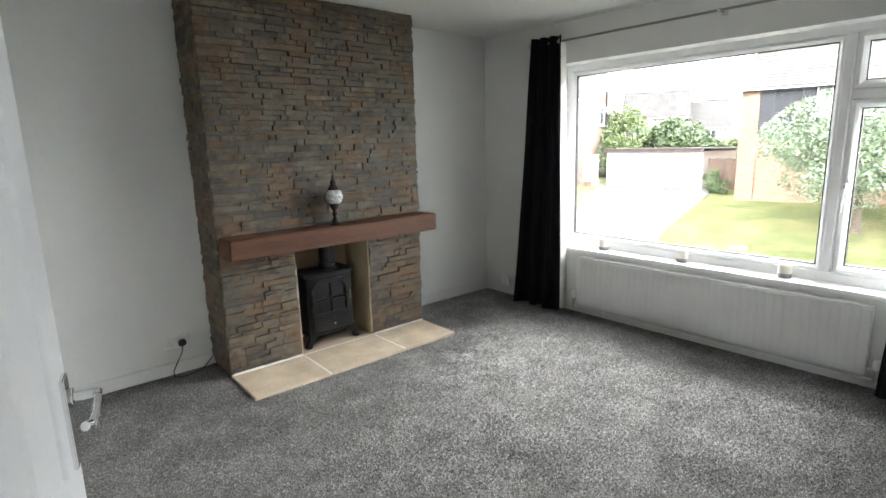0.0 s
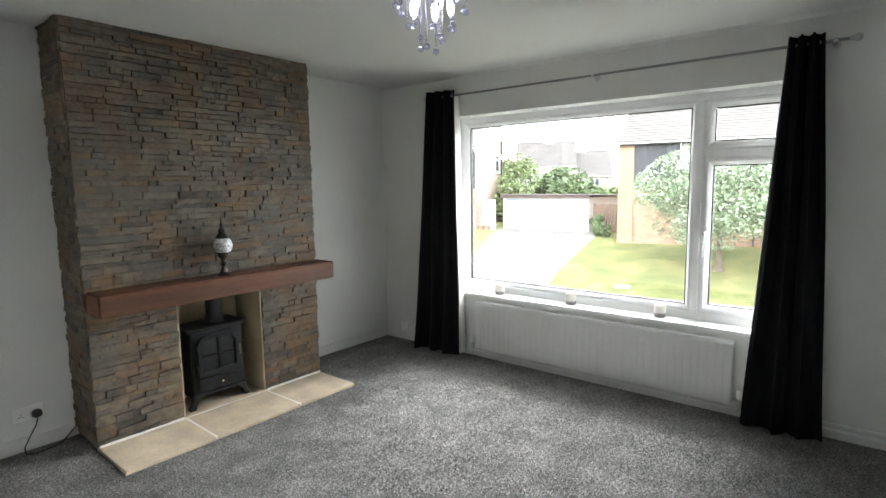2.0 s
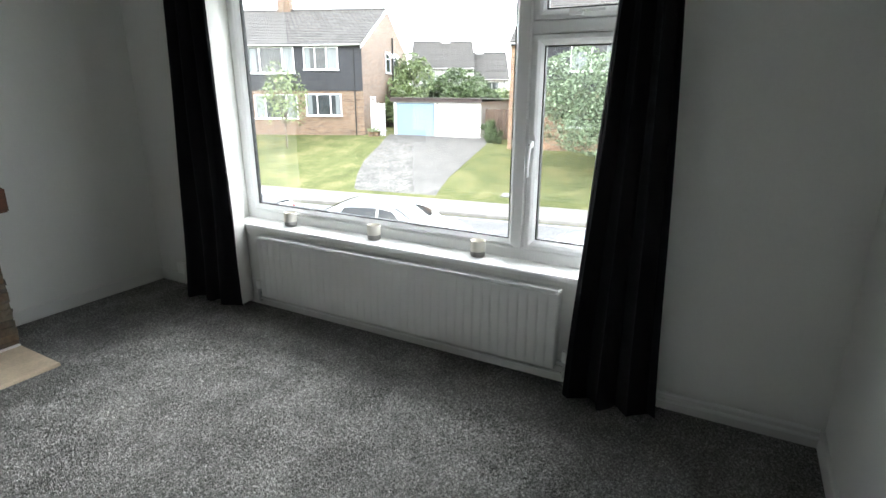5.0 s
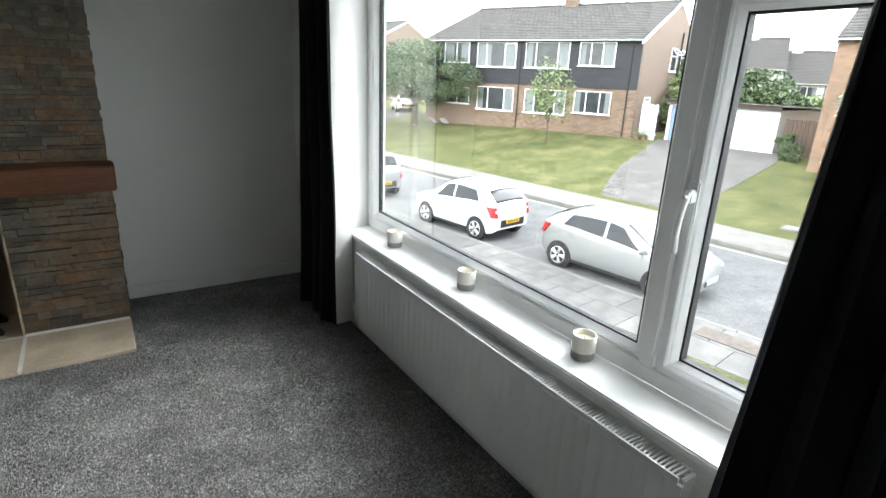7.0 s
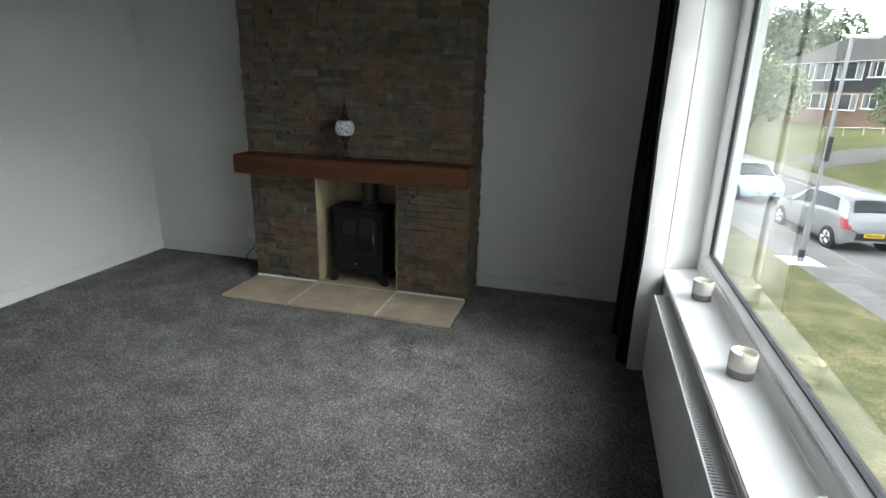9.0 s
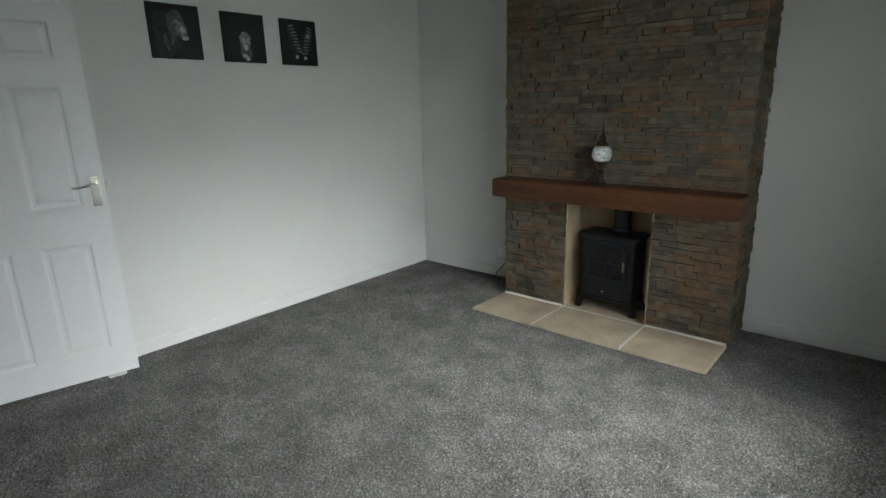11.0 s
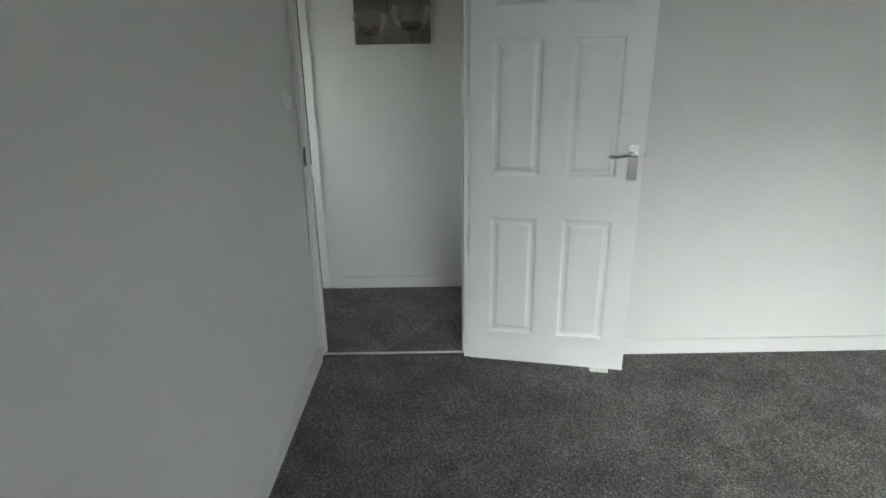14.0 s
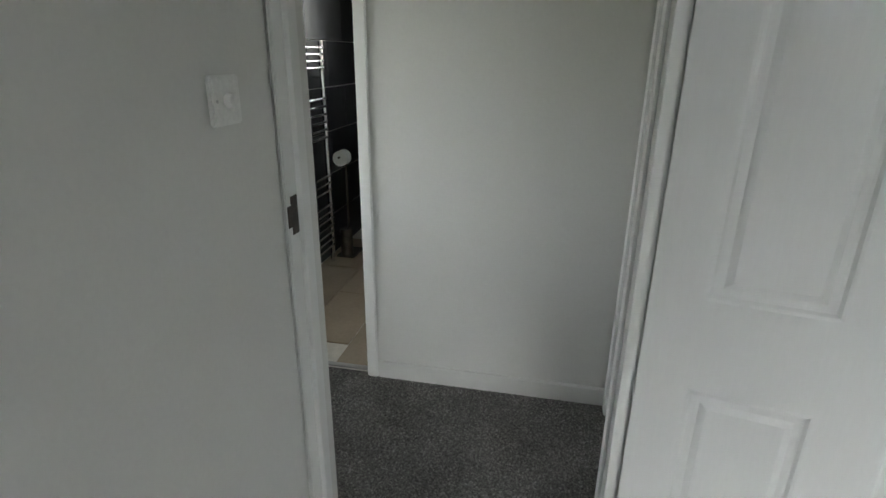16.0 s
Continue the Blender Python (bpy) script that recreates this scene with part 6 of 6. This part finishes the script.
sg = thing("lamp_base_slab", pose(*at_street(-1.72, 7.8), -2.752, 0, 0, STREET - 90), "pale concrete square around the lamp post", "paving")
boxes("slab", RENDERW, sg, (-0.45, 0.45, -0.4, 0.4, 0.0, 0.012))
ra = thing("white_railing", pose(20.2, 46.5, -1.72, 0, 0, 20), "low white tubular railing on the lawn", "railing")
for x in (0, 1.6, 3.2, 4.8):
    rod("post", PAINTW, ra, [(x, 0, -0.2), (x, 0, 0.85)], 0.03, 8)
rod("rail", PAINTW, ra, [(0, 0, 0.85), (4.8, 0, 0.85)], 0.03, 8)
for k, (x, y) in enumerate(((23.3, 31.4), (22.9, 32.1))):
    st = thing("paving_slab_leaning", pose(x, y, -1.6, -55, 0, 20 + 15 * k), "pale paving slab leaning near the block", "slab")
    boxes("slab", RENDERW, st, (-0.3, 0.3, -0.02, 0.02, 0, 0.5), bevel=0.006)


# ---- parked cars ----
def loft(bm, stations, close=True):
    """Join cross sections, each a list of points of equal count, into a skin."""
    rings = [[bm.verts.new(p) for p in s] for s in stations]
    for a, b in zip(rings, rings[1:]):
        for i in range(len(a) - 1):
            bm.faces.new((a[i], a[i + 1], b[i + 1], b[i]))
    if close:
        bm.faces.new(rings[0][::-1]), bm.faces.new(rings[-1])


def curve(x, pts):
    """Height or width along a car, read smoothly from its profile, with no overshoot."""
    n = len(pts)
    sec = [(pts[i + 1][1] - pts[i][1]) / (pts[i + 1][0] - pts[i][0]) for i in range(n - 1)]
    for i in range(n - 1):
        (a, p), (b, q) = pts[i], pts[i + 1]
        if x <= b:
            m = [0 if k <= 0 or k >= n - 1 or sec[k - 1] * sec[k] <= 0 else 2 * sec[k - 1] * sec[k] / (sec[k - 1] + sec[k]) for k in (i, i + 1)]
            m = [sec[i] if (i == 0 and k == 0) or (i == n - 2 and k == 1) else m[k] for k in (0, 1)]
            w = b - a
            f = max(0.0, (x - a) / w)
            return p * (2 * f ** 3 - 3 * f ** 2 + 1) + m[0] * w * (f ** 3 - 2 * f ** 2 + f) + q * (3 * f ** 2 - 2 * f ** 3) + m[1] * w * (f ** 3 - f ** 2)
    return pts[-1][1]


def car(name, q, s, heading, L, Wd, H, paint, label, rear, tall=0.0, front_x=0.34, plate=PLATEY):
    x0, y0 = at_street(q, s)
    c = thing(name, pose(x0, y0, -2.85, 0, 0, STREET + (0 if heading > 0 else 180)), label, "car", "parked cars")
    h, w = L / 2, Wd / 2
    low = 0.9 + tall * 0.3
    scuttle = h * 0.52
    top = [(-h, 0.62), (-h + 0.03, 0.88), (-h + 0.1, low + 0.16), (-h + 0.1 + rear * 0.62, H - 0.13), (-h + 0.3 + rear, H - 0.035), (-h * 0.12, H), (h * 0.08, H - 0.045), (scuttle, low + 0.08), (h - 0.38, 0.87), (h - 0.12, 0.73), (h, 0.5)]
    belt = [(-h, 0.6), (-h + 0.03, 0.84), (-h + 0.1, low + 0.12), (-h * 0.55, low + 0.1), (-h * 0.1, low + 0.02), (scuttle, low - 0.04), (h - 0.38, 0.79), (h - 0.12, 0.66), (h, 0.46)]
    wide = [(-h, 0.8), (-h + 0.05, 0.89), (-h + 0.3, 0.97), (-h * 0.5, 1.0), (h * 0.5, 1.0), (h - 0.4, 0.95), (h - 0.12, 0.84), (h, 0.66)]
    base = [(-h, 0.36), (-h + 0.1, 0.26), (-h + 0.4, 0.2), (h - 0.5, 0.2), (h - 0.1, 0.24), (h, 0.34)]

    def side(x, f, out=0.0):
        """A point of the glasshouse's flank, from the belt (0) to the roof's edge (1)."""
        zb, zt, k = curve(x, belt), curve(x, top) - 0.03, curve(x, wide)
        return w * k * 0.955 - 0.3 * f * max(zt - zb, 0) + out, zb + (zt - zb) * f + out * 0.3

    def ridge(x, v, out=0.0):
        """A point of the roof, windscreen or bonnet, v from one edge (-1) to the other (1)."""
        e, z = side(x, 1.0)
        return x, e * v, z + 0.055 * (1 - abs(v) ** 2.4) + out

    stations = [-h, -h + 0.03, -h + 0.1] + [-h + 0.1 + (2 * h - 0.22) * k / 22 for k in range(1, 22)] + [h - 0.12, h - 0.05, h]
    rings = []
    for x in stations:
        k, z0, zb = curve(x, wide) * w, curve(x, base), curve(x, belt)
        half = [(k * 0.9, z0), (k * 0.985, z0 + 0.07), (k, z0 + (zb - z0) * 0.45), (k * 0.988, z0 + (zb - z0) * 0.72), (k * 0.965, zb - 0.02)]
        half += [side(x, 0.0), side(x, 0.5), side(x, 0.97)]
        half += [(ridge(x, v)[1], ridge(x, v)[2]) for v in (0.85, 0.5, 0.0)]
        rings.append([(x, -a, b) for a, b in half] + [(x, a, b) for a, b in half[-2::-1]])
    bm = bmesh.new()
    loft(bm, rings)
    body = part("body", bm, paint, c, smooth=45)
    su = body.modifiers.new("round", "SUBSURF")
    su.levels = su.render_levels = 1

    def pane(name, rows, label, material=CARGLASS):
        """A thin curved pane from rows of points, each given as (outer, inner)."""
        bm = bmesh.new()
        a = [[bm.verts.new(p[0]) for p in row] for row in rows]
        b = [[bm.verts.new(p[1]) for p in row] for row in rows]
        n, m = len(rows), len(rows[0])
        for i in range(n - 1):
            for j in range(m - 1):
                bm.faces.new((a[i][j], a[i][j + 1], a[i + 1][j + 1], a[i + 1][j]))
                bm.faces.new((b[i][j], b[i + 1][j], b[i + 1][j + 1], b[i][j + 1]))
        edge = [(i, 0) for i in range(n)] + [(n - 1, j) for j in range(1, m)] + [(i, m - 1) for i in range(n - 2, -1, -1)] + [(0, j) for j in range(m - 2, 0, -1)]
        for (i, j), (i2, j2) in zip(edge, edge[1:] + edge[:1]):
            bm.faces.new((a[i][j], a[i2][j2], b[i2][j2], b[i][j]))
        bmesh.ops.recalc_face_normals(bm, faces=bm.faces[:])
        part(name, bm, material, c, label, 60)

    def steps(a, b, n):
        return [a + (b - a) * i / n for i in range(n + 1)]

    def across(xa, xb, reach):
        return [[(ridge(x, v, 0.012), ridge(x, v, -0.03)) for v in steps(-reach, reach, 8)] for x in steps(xa, xb, 10)]

    pane("windscreen", across(h * 0.13, scuttle - 0.02, 0.86), "dark windscreen")
    pane("rear_window", across(-h + 0.13, -h + 0.08 + rear * 0.66, 0.8), "dark rear window")
    xb, xc = -h * 0.08, -h + 0.42 + rear * 0.35
    for sgn in (-1, 1):
        for lo, hi, lo2, hi2 in ((xb + 0.03, scuttle - 0.28, xb + 0.03, h * 0.12), (xc, xb - 0.05, xc + 0.2, xb - 0.05)):
            rows = []
            for f in steps(0.14, 0.84, 4):
                u = (f - 0.14) / 0.7
                row = []
                for x in steps(lo + (lo2 - lo) * u, hi + (hi2 - hi) * u, 5):
                    (ya, za), (yb, zc) = side(x, f, 0.008), side(x, f, -0.03)
                    row.append(((x, sgn * ya, za), (x, sgn * yb, zc)))
                rows.append(row)
            pane("side_window", rows, "dark side window")
        # tail light wrapped round the rear corner
        tz0, tz1 = (0.7, 0.98) if tall or rear < 0.6 else (0.76, 1.0)
        rows = []
        for z in steps(tz0, tz1, 3):
            u = (z - tz0) / (tz1 - tz0)
            xs = -h + 0.02 + 0.075 * u
            rows.append([((xs + dx, sgn * (w * k + 0.006), z), (xs + dx + 0.03, sgn * (w * k - 0.04), z)) for dx, k in ((-0.022, 0.74), (-0.016, 0.85), (0.05, 0.925), (0.11 + 0.1 * u, 0.965))])
        pane("tail_light", rows, "red tail light", REDL)
        bm = bmesh.new()
        bmesh.ops.create_uvsphere(bm, u_segments=12, v_segments=8, radius=0.09, matrix=Matrix.Translation((scuttle - 0.22, sgn * (w + 0.07), low + 0.06)) @ Matrix.Diagonal((0.6, 1.1, 0.75, 1)))
        cyl(bm, (scuttle - 0.2, sgn * (w - 0.06), low), (scuttle - 0.2, sgn * (w + 0.06), low + 0.03), 0.03, n=8)
        part("mirror", bm, paint, c, "door mirror", 60)
        bm = bmesh.new()
        bmesh.ops.create_uvsphere(bm, u_segments=12, v_segments=8, radius=0.17, matrix=Matrix.Translation((h - 0.27, sgn * w * 0.74, 0.68)) @ Matrix.Diagonal((1.25, 0.6, 0.5, 1)))
        part("headlight", bm, CLEARL, c, "clear headlight", 60)
        for wx in (h - 0.78, -h + 0.66):
            yy = sgn * (w - 0.08)
            bm = bmesh.new()
            cyl(bm, (wx, yy - 0.1 * sgn, 0.3), (wx, yy + 0.083 * sgn, 0.3), 0.345, 0.345, 28)
            part("wheel_arch", bm, TYRE, c, smooth=30)
            bm = bmesh.new()
            cyl(bm, (wx, yy - 0.1, 0.3), (wx, yy + 0.1, 0.3), 0.3, n=28)
            bev(bm, 0.03, 2)
            wh = part("wheel", bm, TYRE, c, "black tyre", 40)
            bm = bmesh.new()
            oy = yy + 0.1 * sgn
            for k in range(5):
                a = 2 * math.pi * k / 5
                for da in (-0.13, 0.13):
                    cyl(bm, (wx + 0.04 * math.cos(a), oy + 0.006 * sgn, 0.3 + 0.04 * math.sin(a)), (wx + 0.195 * math.cos(a + da), oy + 0.008 * sgn, 0.3 + 0.195 * math.sin(a + da)), 0.024, n=6)
            lathe_ring = []
            for rad_, off in ((0.19, 0.0), (0.2, 0.014), (0.212, 0.0)):
                lathe_ring.append([bm.verts.new((wx + rad_ * math.cos(2 * math.pi * k / 28), oy + off * sgn, 0.3 + rad_ * math.sin(2 * math.pi * k / 28))) for k in range(28)])
            for a_, b_ in zip(lathe_ring, lathe_ring[1:]):
                for k in range(28):
                    bm.faces.new((a_[k], a_[(k + 1) % 28], b_[(k + 1) % 28], b_[k]))
            part("rim", bm, ALLOY, wh, "five-spoke silver rim", 40)
        for dx in (h * 0.22, -h * 0.28):
            boxes("door_handle", PLASTICB if paint is PAINTW else paint, c, (dx - 0.09, dx + 0.09, sgn * w * 0.97 - 0.02, sgn * w * 0.97 + 0.028, low - 0.11, low - 0.085), bevel=0.008)
        boxes("side_trim", PLASTICB, c, (-h + 0.95, h - 1.05, sgn * (w - 0.05) - 0.03, sgn * (w - 0.05) + 0.03, 0.2, 0.26))
    for dx in (h * 0.4, xb, -h * 0.52):
        for sgn in (-1, 1):
            boxes("door_seam", PLASTICB, c, (dx - 0.004, dx + 0.004, sgn * w * 0.93 - 0.04, sgn * w * 0.93 + 0.052, 0.32, low - 0.04))
    boxes("number_plate", plate, c, (-h - 0.018, -h + 0.03, -0.26, 0.26, 0.5, 0.61), bevel=0.004, label="yellow rear number plate")
    for k, yy in enumerate((-0.2, -0.13, -0.06, 0.03, 0.1, 0.17)):
        boxes("plate_character", PLASTICB, c, (-h - 0.0205, -h - 0.0185, yy, yy + 0.045, 0.525, 0.585), label="dark bar for a plate character")
    boxes("bumper_insert", PLASTICB, c, (-h - 0.006, -h + 0.06, -0.5, 0.5, 0.38, 0.64), bevel=0.03)
    boxes("grille", PLASTICB, c, (h - 0.08, h + 0.004, -0.36, 0.36, 0.38, 0.52), bevel=0.02)
    boxes("number_plate", PLATEW, c, (h - 0.02, h + 0.014, -0.26, 0.26, 0.42, 0.52), bevel=0.004, label="white front number plate")
    return c


car("silver_hatchback", 0.88, -0.4, -1, 3.95, 1.72, 1.46, PAINTS, "silver hatchback parked at the kerb", 0.75)
car("white_hatchback", 0.74, 4.85, 1, 3.6, 1.6, 1.48, PAINTW, "small white hatchback parked at the kerb", 0.55)
car("silver_estate", 0.75, 11.2, 1, 4.2, 1.7, 1.6, PAINTS, "tall silver estate car parked at the kerb", 0.3, 0.15)
car("grey_hatchback", 0.9, -6.5, 1, 4.1, 1.75, 1.46, PAINTD, "grey-blue car parked at the kerb, nose in view", 0.7)
car("blue_hatchback", 0.95, 18.0, -1, 4.0, 1.72, 1.46, PAINTB, "pale blue car parked along the street", 0.7)
wc = car("white_car", 17.4, 30.3, 1, 3.9, 1.7, 1.5, PAINTW, "white car parked on the neighbour's drive", 0.6)
wc.matrix_basis = pose(*at_street(17.4, 30.0), ground_z(17.4) + 0.015, 0, 0, 70)
